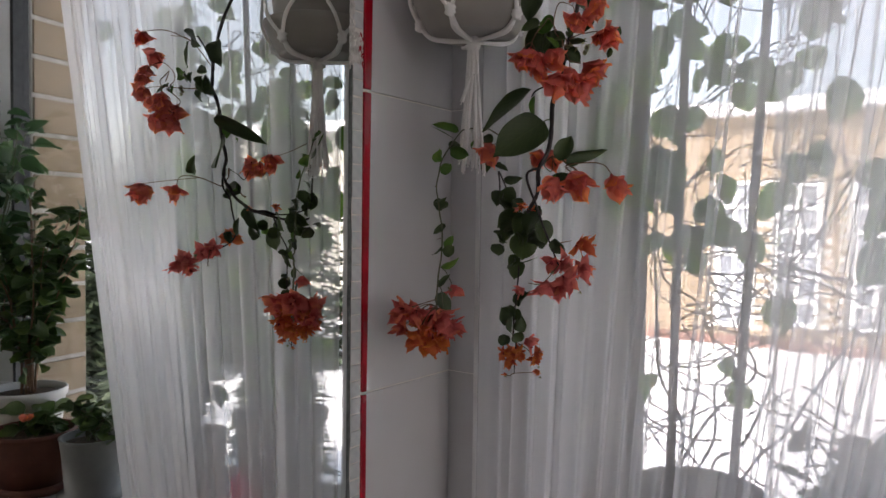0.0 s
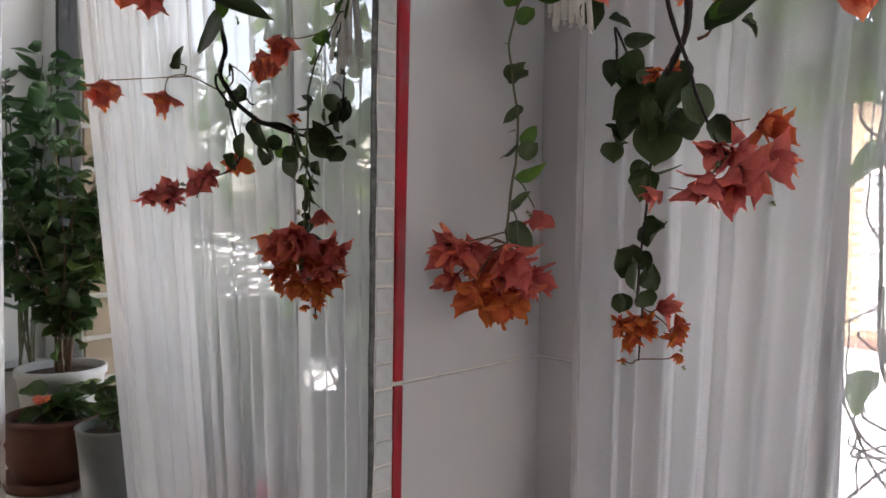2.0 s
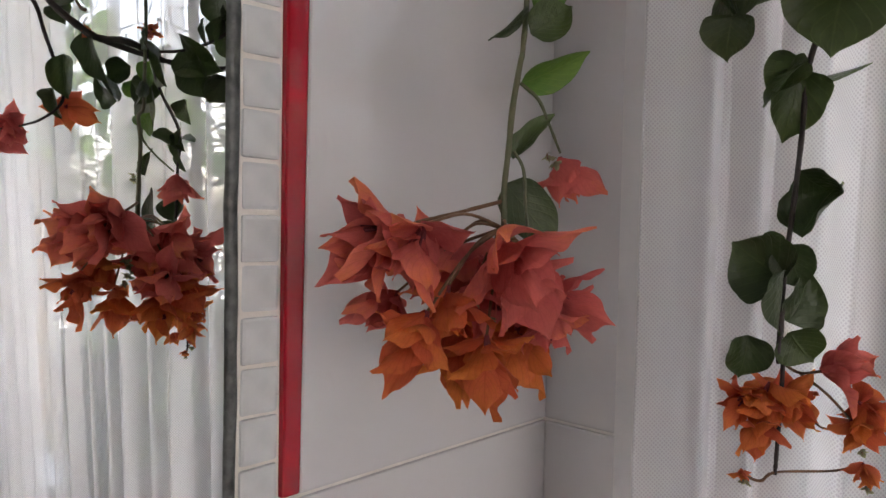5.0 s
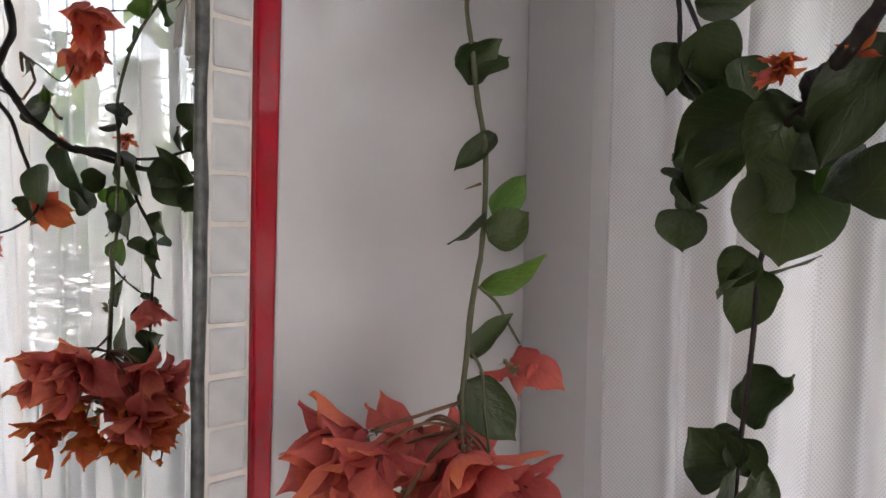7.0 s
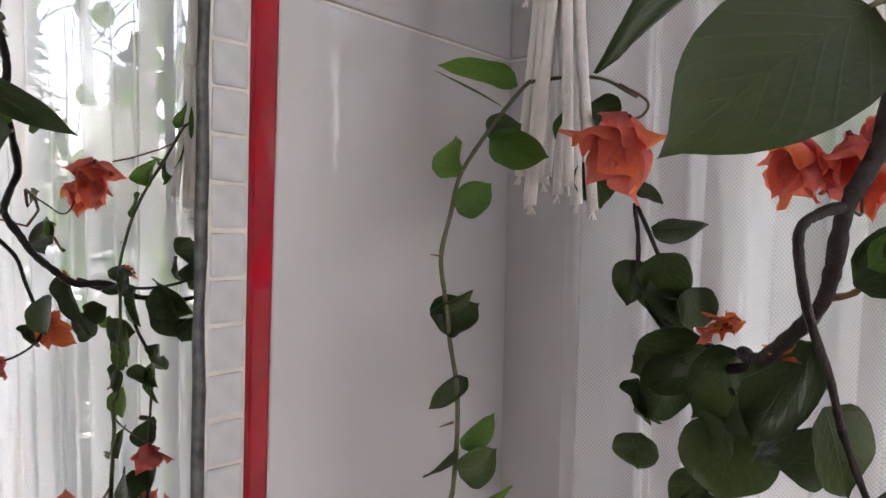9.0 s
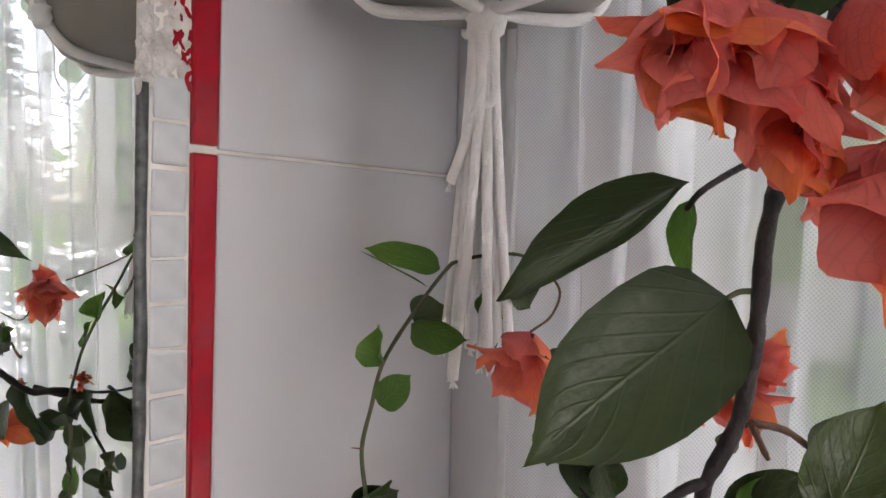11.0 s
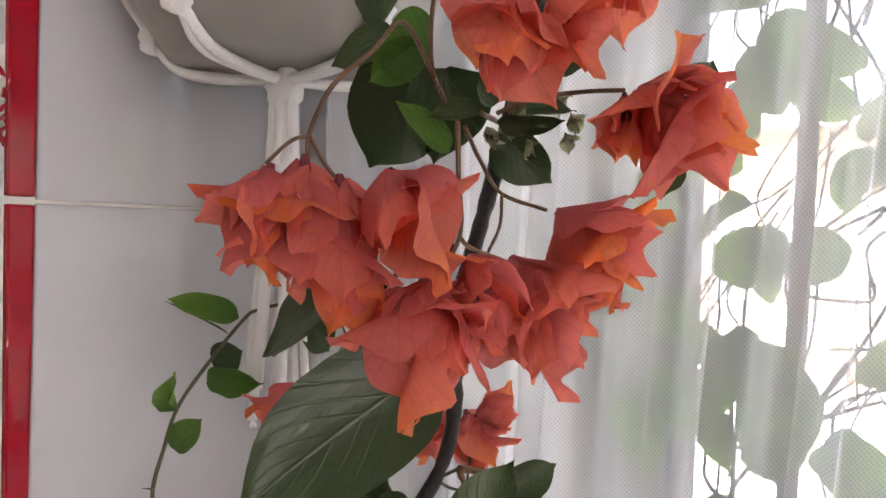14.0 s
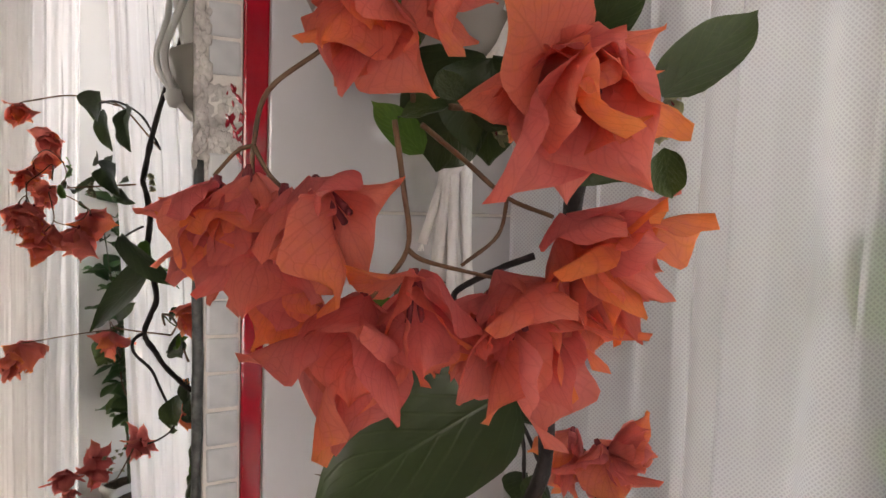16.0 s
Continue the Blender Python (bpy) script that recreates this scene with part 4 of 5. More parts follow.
for k in range(14):
    a = 2.4 * k
    r = 0.0045 * math.sqrt(k / 14) + 0.001
    end = -0.160 - rng.uniform(0, 0.018)
    sx, sy = rng.uniform(-0.010, 0.012), rng.uniform(-0.007, 0.007)
    if k == 13:
        end, sx, sy = -0.085, -0.016, -0.012
    pts = [(r * math.cos(a), r * math.sin(a), -0.010), (1.3 * r * math.cos(a), 1.3 * r * math.sin(a), -0.045), (1.5 * r * math.cos(a) + sx * 0.4, 1.5 * r * math.sin(a) + sy * 0.4, end * 0.62), (1.6 * r * math.cos(a) + sx, 1.6 * r * math.sin(a) + sy, end)]
    strand = cord("tassel_strand", pts, 0.0024, 0.12, k + 50)
    frays = bmesh.new()
    for m in range(5):
        q = Vector(pts[-1])
        tube(frays, [q, q + Vector((rng.uniform(-0.002, 0.002), rng.uniform(-0.002, 0.002), -0.004))], 0.0005, 0.0003, 4)
    part("frayed_end", frays, M_ROPE, strand)


# ---------------------------------------------------------------- bougainvillea in the hanging pot
plant = empty("bougainvillea", (0.13, -0.12, 1.79))
tagged(plant, "hanging bougainvillea with salmon and orange papery flowers", "flowering plant")
P_INV = Matrix.Translation(plant.location).inverted()


def stem(parent, mat, r0, r1, pts, knobs):
    SERIAL[0] += 1
    ob = part("stem", tube(bmesh.new(), smooth_path(pts, 6), r0, r1, 8, knobs, SERIAL[0]), mat, parent, smooth=True)
    ob.matrix_parent_inverse = P_INV


def leaf(parent, base, tip, width, face, mat, twist):
    base, tip = Vector(base), Vector(tip)
    k = 0.25 if width < 0.03 else 0.0
    turn = random.Random(SERIAL[0]).uniform(-32, 32) * (1 if width < 0.03 else 0.3)
    blade(parent, base, tip + (tip - base) * 0.10 * k, width * ((1.08 if width < 0.018 else 0.94) + 0.15 * k), face, mat, twist + turn)


def flower(parent, at, to, length, count, mat, spread, seed, broad):
    """A papery flower head hanging from at towards to: bracts round its axis, the outer ones opened widest and drooping."""
    rng = random.Random(seed * 17)
    head = empty("flower")
    head.parent = parent
    head.location = Vector(at) - plant.location
    axis = (Vector(to) - Vector(at)).normalized()
    side = axis.orthogonal().normalized()
    other = axis.cross(side)
    a0 = rng.uniform(0, 6.28)
    count = int(count * (1.12 if broad > 0.9 else 1.25))
    for k in range(count):
        f = (k + 0.5) / count
        a = a0 + 2.4 * k + rng.uniform(-0.3, 0.3)
        tilt = radians(8 + ((1.0 if broad > 0.9 else 1.25) * spread - 8) * f + rng.uniform(-14, 14))
        tilt = min(tilt, radians(78 if broad > 0.9 else 110))
        radial = side * math.cos(a) + other * math.sin(a)
        d = axis * math.cos(tilt) + radial * math.sin(tilt)
        d.z = min(d.z - (0.18 if broad > 0.9 else 0.0), 0.7)
        d.normalize()
        l = length * rng.uniform(0.80, 1.2) * (0.98 if broad > 0.9 else 0.95)
        base = axis * (0.42 * length * rng.random() * (1 - 0.6 * f)) + radial * 0.05 * length
        inward = axis * math.sin(tilt) - radial * math.cos(tilt)
        blade(head, base, base + d * l, l * rng.uniform(0.72, 1.0) * broad, inward, mat, rng.uniform(-30, 30), "bract")
    bm = bmesh.new()
    for k in range(7):
        a = 0.92 * k + a0
        radial = side * math.cos(a) + other * math.sin(a)
        q = axis * 0.62 * length + radial * 0.16 * length
        tube(bm, smooth_path([radial * 0.01 * length, q * 0.6, q], 3), 0.028 * length, 0.04 * length, 5)
    part("floret", bm, M_FLORET, head, "dark red inner tubes", True)


# main woody stem and its branches
stem(plant, M_STEM, 0.0026, 0.0023, [(0.2775, -0.1704, 1.6284), (0.2724, -0.1682, 1.6151), (0.2658, -0.1672, 1.5945), (0.2605, -0.1712, 1.5670), (0.2579, -0.1676, 1.5441), (0.2547, -0.1650, 1.5218), (0.2532, -0.1710, 1.5075), (0.2476, -0.1780, 1.4915), (0.2432, -0.1700, 1.4760), (0.2386, -0.1640, 1.4642), (0.2282, -0.1560, 1.4530), (0.2167, -0.1470, 1.4434), (0.2064, -0.1330, 1.4430), (0.2026, -0.1169, 1.4389)], 0.3)
stem(plant, M_STEM, 0.0024, 0.0026, [(0.1320, -0.1200, 1.8000), (0.1500, -0.1220, 1.8900), (0.1900, -0.1280, 1.9250), (0.2275, -0.1254, 1.8484), (0.2775, -0.1404, 1.7484), (0.2835, -0.1584, 1.6784), (0.2775, -0.1704, 1.6284)], 0.3)
stem(plant, M_STEM, 0.0017, 0.0012, [(0.2480, -0.1780, 1.4925), (0.2440, -0.1850, 1.4908), (0.2399, -0.1905, 1.4861), (0.2395, -0.1885, 1.4762), (0.2387, -0.1750, 1.4612), (0.2420, -0.1670, 1.4450), (0.2440, -0.1590, 1.4280)], 0.2)
stem(plant, M_TWIG, 0.0012, 0.0009, [(0.2544, -0.1597, 1.5075), (0.2617, -0.1500, 1.5047), (0.2697, -0.1423, 1.4969), (0.2750, -0.1389, 1.4934), (0.2861, -0.1405, 1.4823)], 0.3)
stem(plant, M_TWIG, 0.0013, 0.0008, [(0.2544, -0.1597, 1.5075), (0.2566, -0.1580, 1.5015), (0.2586, -0.1560, 1.4963)], 0.3)
stem(plant, M_TWIG, 0.0012, 0.0009, [(0.2365, -0.1425, 1.4653), (0.2426, -0.1415, 1.4674), (0.2489, -0.1422, 1.4747)], 0.3)
stem(plant, M_STEM, 0.0022, 0.0014, [(0.2220, -0.1420, 1.4450), (0.2050, -0.1250, 1.4370), (0.1900, -0.1080, 1.4320), (0.1750, -0.0850, 1.4310), (0.1650, -0.0660, 1.4360)], 0.3)
stem(plant, M_STEM, 0.0011, 0.0009, [(0.2026, -0.1169, 1.4389), (0.1840, -0.1059, 1.4400), (0.1631, -0.0983, 1.4452), (0.1515, -0.0946, 1.4523), (0.1474, -0.0964, 1.4655), (0.1464, -0.0967, 1.4849), (0.1453, -0.0973, 1.4982), (0.1539, -0.0891, 1.4729), (0.1498, -0.0931, 1.4863)], 0.3)
stem(plant, M_STEM, 0.0011, 0.0007, [(0.2050, -0.1149, 1.4345), (0.1956, -0.1132, 1.4112), (0.1846, -0.1069, 1.3851), (0.1837, -0.1087, 1.3612), (0.1823, -0.1111, 1.3334), (0.1808, -0.1134, 1.3095), (0.1803, -0.1133, 1.2873), (0.1804, -0.1126, 1.2970), (0.1800, -0.1142, 1.2794), (0.1779, -0.1021, 1.2757), (0.1776, -0.1045, 1.2438), (0.1775, -0.1051, 1.2348)], 0.3)
stem(plant, M_TWIG, 0.0006, 0.0004, [(0.1678, -0.1148, 1.2355), (0.1736, -0.1092, 1.2325), (0.1779, -0.1046, 1.2358), (0.1936, -0.0887, 1.2365), (0.2002, -0.0818, 1.2396)], 0.3)
stem(plant, M_TWIG, 0.0005, 0.0004, [(0.1853, -0.0955, 1.2600), (0.1884, -0.0929, 1.2530), (0.1941, -0.0873, 1.2513)], 0.3)
# slender green vine with the large flower cluster
stem(plant, M_GTWIG, 0.0008, 0.0011, [(0.1466, -0.1011, 1.5450), (0.1341, -0.1085, 1.5532), (0.1234, -0.1186, 1.5537), (0.1150, -0.1337, 1.5505), (0.1142, -0.1418, 1.5464), (0.1096, -0.1567, 1.5285), (0.1070, -0.1727, 1.5080), (0.1087, -0.1809, 1.4909), (0.1091, -0.1864, 1.4740), (0.1124, -0.1873, 1.4586), (0.1139, -0.1852, 1.4399), (0.1163, -0.1835, 1.4232), (0.1169, -0.1836, 1.4044), (0.1164, -0.1846, 1.3856), (0.1173, -0.1871, 1.3804), (0.1148, -0.1875, 1.3659), (0.1143, -0.1887, 1.3509), (0.1137, -0.1899, 1.3370), (0.1141, -0.1900, 1.3249), (0.1131, -0.1914, 1.3155)], 0.2)
stem(plant, M_TWIG, 0.0007, 0.0005, [(0.1133, -0.1904, 1.3338), (0.1049, -0.2026, 1.3298), (0.0990, -0.2136, 1.3268), (0.0972, -0.2175, 1.3257)], 0.3)
stem(plant, M_GTWIG, 0.0006, 0.0005, [(0.1156, -0.1874, 1.3510), (0.1183, -0.1852, 1.3445), (0.1194, -0.1848, 1.3306), (0.1212, -0.1837, 1.3167)], 0.3)
stem(plant, M_GTWIG, 0.0006, 0.0005, [(0.1164, -0.1856, 1.3743), (0.1211, -0.1815, 1.3688), (0.1206, -0.1741, 1.3612), (0.1182, -0.1634, 1.3524)], 0.3)
stem(plant, M_TWIG, 0.0005, 0.0001, [(0.1107, -0.1872, 1.4743), (0.1070, -0.1906, 1.4748)], 0)
stem(plant, M_TWIG, 0.0006, 0.0001, [(0.1157, -0.1845, 1.4102), (0.1115, -0.1886, 1.4080)], 0)
leaf(plant, (0.1123, -0.1435, 1.5469), (0.0867, -0.1658, 1.5572), 0.0118, (0.6700, -0.7400, -0.0300), M_YOUNG, 20)
leaf(plant, (0.1063, -0.1733, 1.5063), (0.1022, -0.1766, 1.5225), 0.0141, (0.6900, -0.7200, 0.0900), M_YOUNG, -25)
leaf(plant, (0.1110, -0.1788, 1.4910), (0.1205, -0.1702, 1.5036), 0.0123, (0.6600, -0.7300, 0.1500), M_YOUNG, 20)
leaf(plant, (0.1102, -0.1591, 1.5236), (0.1292, -0.1426, 1.5142), 0.0144, (0.6200, -0.7800, 0.0800), M_YOUNG, 30)
leaf(plant, (0.1041, -0.1521, 1.5243), (0.1145, -0.1428, 1.5310), 0.0154, (0.6400, -0.7700, 0.0500), M_LEAF, -35)
leaf(plant, (0.1050, -0.1437, 1.5385), (0.0820, -0.1636, 1.5547), 0.0026, (0.6800, -0.7400, -0.0100), M_YOUNG, 60)
leaf(plant, (0.1106, -0.1871, 1.4451), (0.1203, -0.1783, 1.4582), 0.0159, (0.6500, -0.7000, 0.3000), M_LEAF, -10)
leaf(plant, (0.1077, -0.1906, 1.4512), (0.1203, -0.1789, 1.4593), 0.0130, (0.6300, -0.7700, -0.0500), M_LEAF, 15)
leaf(plant, (0.1192, -0.1807, 1.4274), (0.1081, -0.1915, 1.4147), 0.0072, (0.6200, -0.7600, -0.1900), M_LEAF, 45)
leaf(plant, (0.1187, -0.1822, 1.3998), (0.1274, -0.1737, 1.4133), 0.0118, (0.5900, -0.8000, -0.1300), M_YOUNG, 20)
leaf(plant, (0.1202, -0.1852, 1.3901), (0.1306, -0.1752, 1.4002), 0.0124, (0.5900, -0.8000, -0.0900), M_LEAF, -15)
leaf(plant, (0.1172, -0.1836, 1.4007), (0.1087, -0.1919, 1.3872), 0.0057, (0.6400, -0.7700, -0.0800), M_LEAF, -50)
leaf(plant, (0.1164, -0.1854, 1.3741), (0.1339, -0.1688, 1.3841), 0.0118, (0.5900, -0.8100, -0.0200), M_YOUNG, 35)
leaf(plant, (0.1138, -0.1856, 1.3486), (0.1234, -0.1761, 1.3657), 0.0084, (0.6100, -0.7900, 0.0700), M_LEAF, -45)
leaf(plant, (0.1102, -0.1848, 1.3401), (0.1245, -0.1725, 1.3191), 0.0159, (0.6000, -0.7800, 0.1800), M_LEAF, 10)
leaf(plant, (0.1191, -0.1229, 1.5256), (0.1296, -0.1133, 1.5446), 0.0186, (0.5700, -0.8200, 0.0200), M_YOUNG, 25)
leaf(plant, (0.1299, -0.1137, 1.5419), (0.1392, -0.1057, 1.5294), 0.0159, (0.5400, -0.8400, 0.0200), M_LEAF, -20)
flower(plant, (0.0930, -0.2153, 1.3242), (0.0857, -0.2338, 1.3190), 0.0257, 9, M_BRACT_DUSKY, 62, 1, 0.78)
flower(plant, (0.1095, -0.2237, 1.3255), (0.1110, -0.2350, 1.3079), 0.0212, 8, M_BRACT_DUSKY, 75, 2, 0.78)
flower(plant, (0.0920, -0.1885, 1.3214), (0.0914, -0.1901, 1.2994), 0.0258, 9, M_BRACT_DUSKY, 85, 3, 0.78)
flower(plant, (0.1255, -0.2030, 1.3215), (0.1394, -0.2068, 1.3036), 0.0259, 9, M_BRACT_DUSKY, 70, 4, 0.78)
flower(plant, (0.1144, -0.1681, 1.3021), (0.1248, -0.1586, 1.2944), 0.0219, 8, M_BRACT_DUSKY, 70, 5, 0.78)
flower(plant, (0.1094, -0.1872, 1.3092), (0.1073, -0.1901, 1.2881), 0.0209, 8, M_BRACT_DUSKY, 85, 6, 0.78)
flower(plant, (0.1114, -0.2237, 1.2986), (0.1065, -0.2291, 1.2798), 0.0195, 9, M_BRACT_OLD, 75, 7, 0.78)
flower(plant, (0.0948, -0.1905, 1.2861), (0.0936, -0.1928, 1.2604), 0.0217, 7, M_BRACT_OLD, 65, 8, 0.78)
flower(plant, (0.1170, -0.2014, 1.2895), (0.1178, -0.2017, 1.2680), 0.0188, 8, M_BRACT_OLD, 70, 9, 0.78)
flower(plant, (0.1051, -0.1702, 1.2889), (0.1103, -0.1662, 1.2687), 0.0223, 8, M_BRACT_OLD, 75, 10, 0.78)
flower(plant, (0.0735, -0.2006, 1.3005), (0.0679, -0.2063, 1.2921), 0.0192, 7, M_BRACT_DUSKY, 80, 11, 0.78)
flower(plant, (0.1170, -0.1616, 1.3510), (0.1212, -0.1583, 1.3357), 0.0180, 7, M_BRACT_DUSKY, 50, 12, 0.78)
flower(plant, (0.1104, -0.2131, 1.3061), (0.1083, -0.2156, 1.2920), 0.0158, 8, M_BRACT_OLD, 85, 13, 0.78)
flower(plant, (0.1215, -0.1743, 1.2958), (0.1219, -0.1745, 1.2843), 0.0164, 7, M_BRACT_DUSKY, 75, 14, 0.78)
flower(plant, (0.0895, -0.1905, 1.3190), (0.0790, -0.1860, 1.3060), 0.0210, 8, M_BRACT_DUSKY, 75, 93, 0.78)
flower(plant, (0.0960, -0.1745, 1.3120), (0.0890, -0.1640, 1.3010), 0.0215, 8, M_BRACT_DUSKY, 80, 94, 0.78)
flower(plant, (0.0910, -0.1800, 1.2960), (0.0850, -0.1740, 1.2780), 0.0190, 8, M_BRACT_OLD, 75, 95, 0.78)
flower(plant, (0.1040, -0.1690, 1.2900), (0.1030, -0.1640, 1.2740), 0.0150, 8, M_BRACT_OLD, 85, 96, 0.78)
FORK = (0.1139, -0.1903, 1.3248)
for end in ((0.1095, -0.2237, 1.3255), (0.0920, -0.1885, 1.3214), (0.1255, -0.2030, 1.3215), (0.1144, -0.1681, 1.3021),
            (0.1094, -0.1872, 1.3092), (0.1114, -0.2237, 1.2986), (0.0948, -0.1905, 1.2861), (0.1170, -0.2014, 1.2895),
            (0.1051, -0.1702, 1.2889), (0.0735, -0.2006, 1.3005), (0.1104, -0.2131, 1.3061), (0.1215, -0.1743, 1.2958),
            (0.0895, -0.1905, 1.3190), (0.0960, -0.1745, 1.3120), (0.0910, -0.1800, 1.2960), (0.1040, -0.1690, 1.2900)):
    half = (Vector(FORK) + Vector(end)) / 2 + Vector((0, 0, 0.004))
    stem(plant, M_TWIG, 0.0006, 0.0005, [FORK, half, end], 0.1)
# big leaves at the fork
leaf(plant, (0.2506, -0.1730, 1.5466), (0.2200, -0.2326, 1.5029), 0.0450, (0.3800, -0.9200, 0.0900), M_LEAF, 0)
stem(plant, M_GTWIG, 0.001, 0.0008, [(0.2565, -0.1687, 1.5487), (0.2530, -0.1702, 1.5483), (0.2504, -0.1731, 1.5464)], 0)
leaf(plant, (0.2481, -0.1989, 1.5788), (0.1664, -0.1814, 1.5385), 0.0200, (0.4800, -0.8700, -0.0600), M_LEAF, 35)
leaf(plant, (0.2414, -0.1792, 1.5756), (0.2402, -0.1808, 1.5495), 0.0126, (0.3300, -0.9400, -0.0800), M_YOUNG, 45)
leaf(plant, (0.2239, -0.1750, 1.5496), (0.2401, -0.1607, 1.5492), 0.0072, (0.3500, -0.9400, -0.0300), M_YOUNG, 30)
stem(plant, M_STEM, 0.0011, 0.0008, [(0.2609, -0.1753, 1.5874), (0.2562, -0.1850, 1.5832), (0.2507, -0.1954, 1.5768), (0.2456, -0.1933, 1.5720)], 0.1)
leaf(plant, (0.2434, -0.1471, 1.4698), (0.2754, -0.1402, 1.4867), 0.0227, (0.2200, -0.9500, 0.2400), M_LEAF, -15)
leaf(plant, (0.2471, -0.1483, 1.4756), (0.2593, -0.1374, 1.4856), 0.0102, (0.2400, -0.9400, 0.2300), M_YOUNG, 25)
leaf(plant, (0.2678, -0.1485, 1.4993), (0.2819, -0.1359, 1.5084), 0.0122, (0.1600, -0.9800, 0.1500), M_LEAF, 25)
leaf(plant, (0.2659, -0.1432, 1.4723), (0.2752, -0.1352, 1.4642), 0.0196, (0.1700, -0.9500, 0.2700), M_LEAF, -30)
leaf(plant, (0.2004, -0.1196, 1.4162), (0.1956, -0.1226, 1.3830), 0.0375, (0.3000, -0.9400, 0.1500), M_LEAF, 0)
leaf(plant, (0.1973, -0.1123, 1.4404), (0.1853, -0.1246, 1.4131), 0.0311, (0.3200, -0.9500, 0.0600), M_LEAF, -20)
leaf(plant, (0.1839, -0.1055, 1.4400), (0.1485, -0.1103, 1.4224), 0.0272, (0.3800, -0.9200, 0.0400), M_LEAF, -15)
leaf(plant, (0.1764, -0.1078, 1.4309), (0.1573, -0.1099, 1.4069), 0.0248, (0.3800, -0.9200, 0.0800), M_LEAF, 30)
leaf(plant, (0.2325, -0.1438, 1.4508), (0.2125, -0.1479, 1.4140), 0.0227, (0.2400, -0.9700, 0.0400), M_LEAF, 25)
leaf(plant, (0.2232, -0.1289, 1.4190), (0.2128, -0.1391, 1.4058), 0.0203, (0.2400, -0.9600, 0.1100), M_LEAF, -30)
leaf(plant, (0.2192, -0.1309, 1.4039), (0.2359, -0.1391, 1.4210), 0.0214, (0.2100, -0.9700, 0.1200), M_LEAF, 15)
leaf(plant, (0.2100, -0.1243, 1.4194), (0.2205, -0.1152, 1.4042), 0.0116, (0.2400, -0.9600, 0.1100), M_YOUNG, 35)
leaf(plant, (0.1524, -0.0963, 1.4881), (0.1713, -0.0790, 1.4880), 0.0125, (0.3700, -0.9200, -0.1400), M_LEAF, 35)
leaf(plant, (0.1417, -0.1015, 1.5052), (0.1556, -0.0890, 1.5001), 0.0097, (0.4100, -0.9000, -0.1800), M_LEAF, -40)
leaf(plant, (0.1576, -0.0990, 1.4768), (0.1652, -0.0926, 1.4554), 0.0264, (0.3800, -0.9200, -0.0700), M_LEAF, 0)
leaf(plant, (0.1504, -0.1009, 1.4604), (0.1676, -0.0857, 1.4442), 0.0215, (0.3800, -0.9200, -0.0300), M_LEAF, -25)
leaf(plant, (0.1459, -0.0937, 1.4731), (0.1417, -0.0981, 1.4521), 0.0147, (0.4300, -0.9000, -0.0600), M_LEAF, 30)
leaf(plant, (0.1716, -0.0978, 1.4625), (0.1764, -0.0940, 1.4443), 0.0151, (0.3500, -0.9400, -0.0300), M_LEAF, -20)
leaf(plant, (0.1324, -0.1172, 1.5168), (0.1375, -0.1132, 1.4956), 0.0200, (0.4600, -0.8600, -0.2000), M_LEAF, 10)
leaf(plant, (0.1528, -0.0898, 1.4728), (0.1556, -0.0879, 1.4460), 0.0255, (0.4600, -0.8600, 0.2300), M_LEAF, 15)
leaf(plant, (0.1516, -0.0976, 1.4591), (0.1691, -0.0827, 1.4372), 0.0159, (0.4400, -0.8600, 0.2600), M_LEAF, -20)
leaf(plant, (0.1399, -0.0863, 1.4285), (0.1620, -0.0670, 1.4208), 0.0106, (0.4400, -0.8400, 0.3100), M_LEAF, 50)
leaf(plant, (0.1830, -0.1082, 1.3867), (0.1735, -0.1176, 1.3758), 0.0136, (0.3000, -0.9400, -0.1700), M_LEAF, 20)
leaf(plant, (0.1824, -0.1089, 1.3828), (0.1798, -0.1125, 1.3575), 0.0204, (0.2900, -0.9500, -0.1300), M_LEAF, -15)
leaf(plant, (0.1838, -0.1008, 1.3799), (0.1996, -0.0856, 1.3863), 0.0089, (0.2400, -0.9600, -0.1700), M_LEAF, 45)
leaf(plant, (0.1837, -0.1093, 1.3469), (0.1933, -0.1007, 1.3364), 0.0136, (0.2700, -0.9600, -0.0300), M_LEAF, 25)
leaf(plant, (0.1848, -0.1103, 1.3236), (0.1925, -0.1021, 1.3461), 0.0171, (0.2700, -0.9600, -0.0000), M_LEAF, -10)
leaf(plant, (0.1720, -0.1165, 1.3221), (0.1800, -0.1091, 1.3184), 0.0099, (0.3100, -0.9500, 0.0500), M_LEAF, 20)
leaf(plant, (0.1802, -0.1133, 1.3078), (0.1652, -0.1216, 1.3203), 0.0265, (0.3300, -0.9400, 0.0700), M_LEAF, 0)
leaf(plant, (0.1817, -0.1148, 1.3207), (0.1865, -0.1110, 1.3053), 0.0135, (0.2900, -0.9500, 0.0800), M_LEAF, -25)
leaf(plant, (0.1812, -0.1103, 1.2929), (0.1892, -0.1020, 1.3098), 0.0177, (0.2800, -0.9500, 0.1200), M_LEAF, 15)
leaf(plant, (0.1722, -0.1219, 1.2881), (0.1714, -0.1234, 1.2715), 0.0140, (0.3300, -0.9200, 0.2000), M_LEAF, -10)
leaf(plant, (0.1833, -0.1135, 1.2896), (0.1900, -0.1076, 1.2782), 0.0155, (0.2700, -0.9500, 0.1800), M_LEAF, 30)
leaf(plant, (0.1620, -0.1202, 1.4032), (0.1604, -0.1224, 1.3873), 0.0189, (0.3600, -0.9100, -0.2200), M_LEAF, 0)
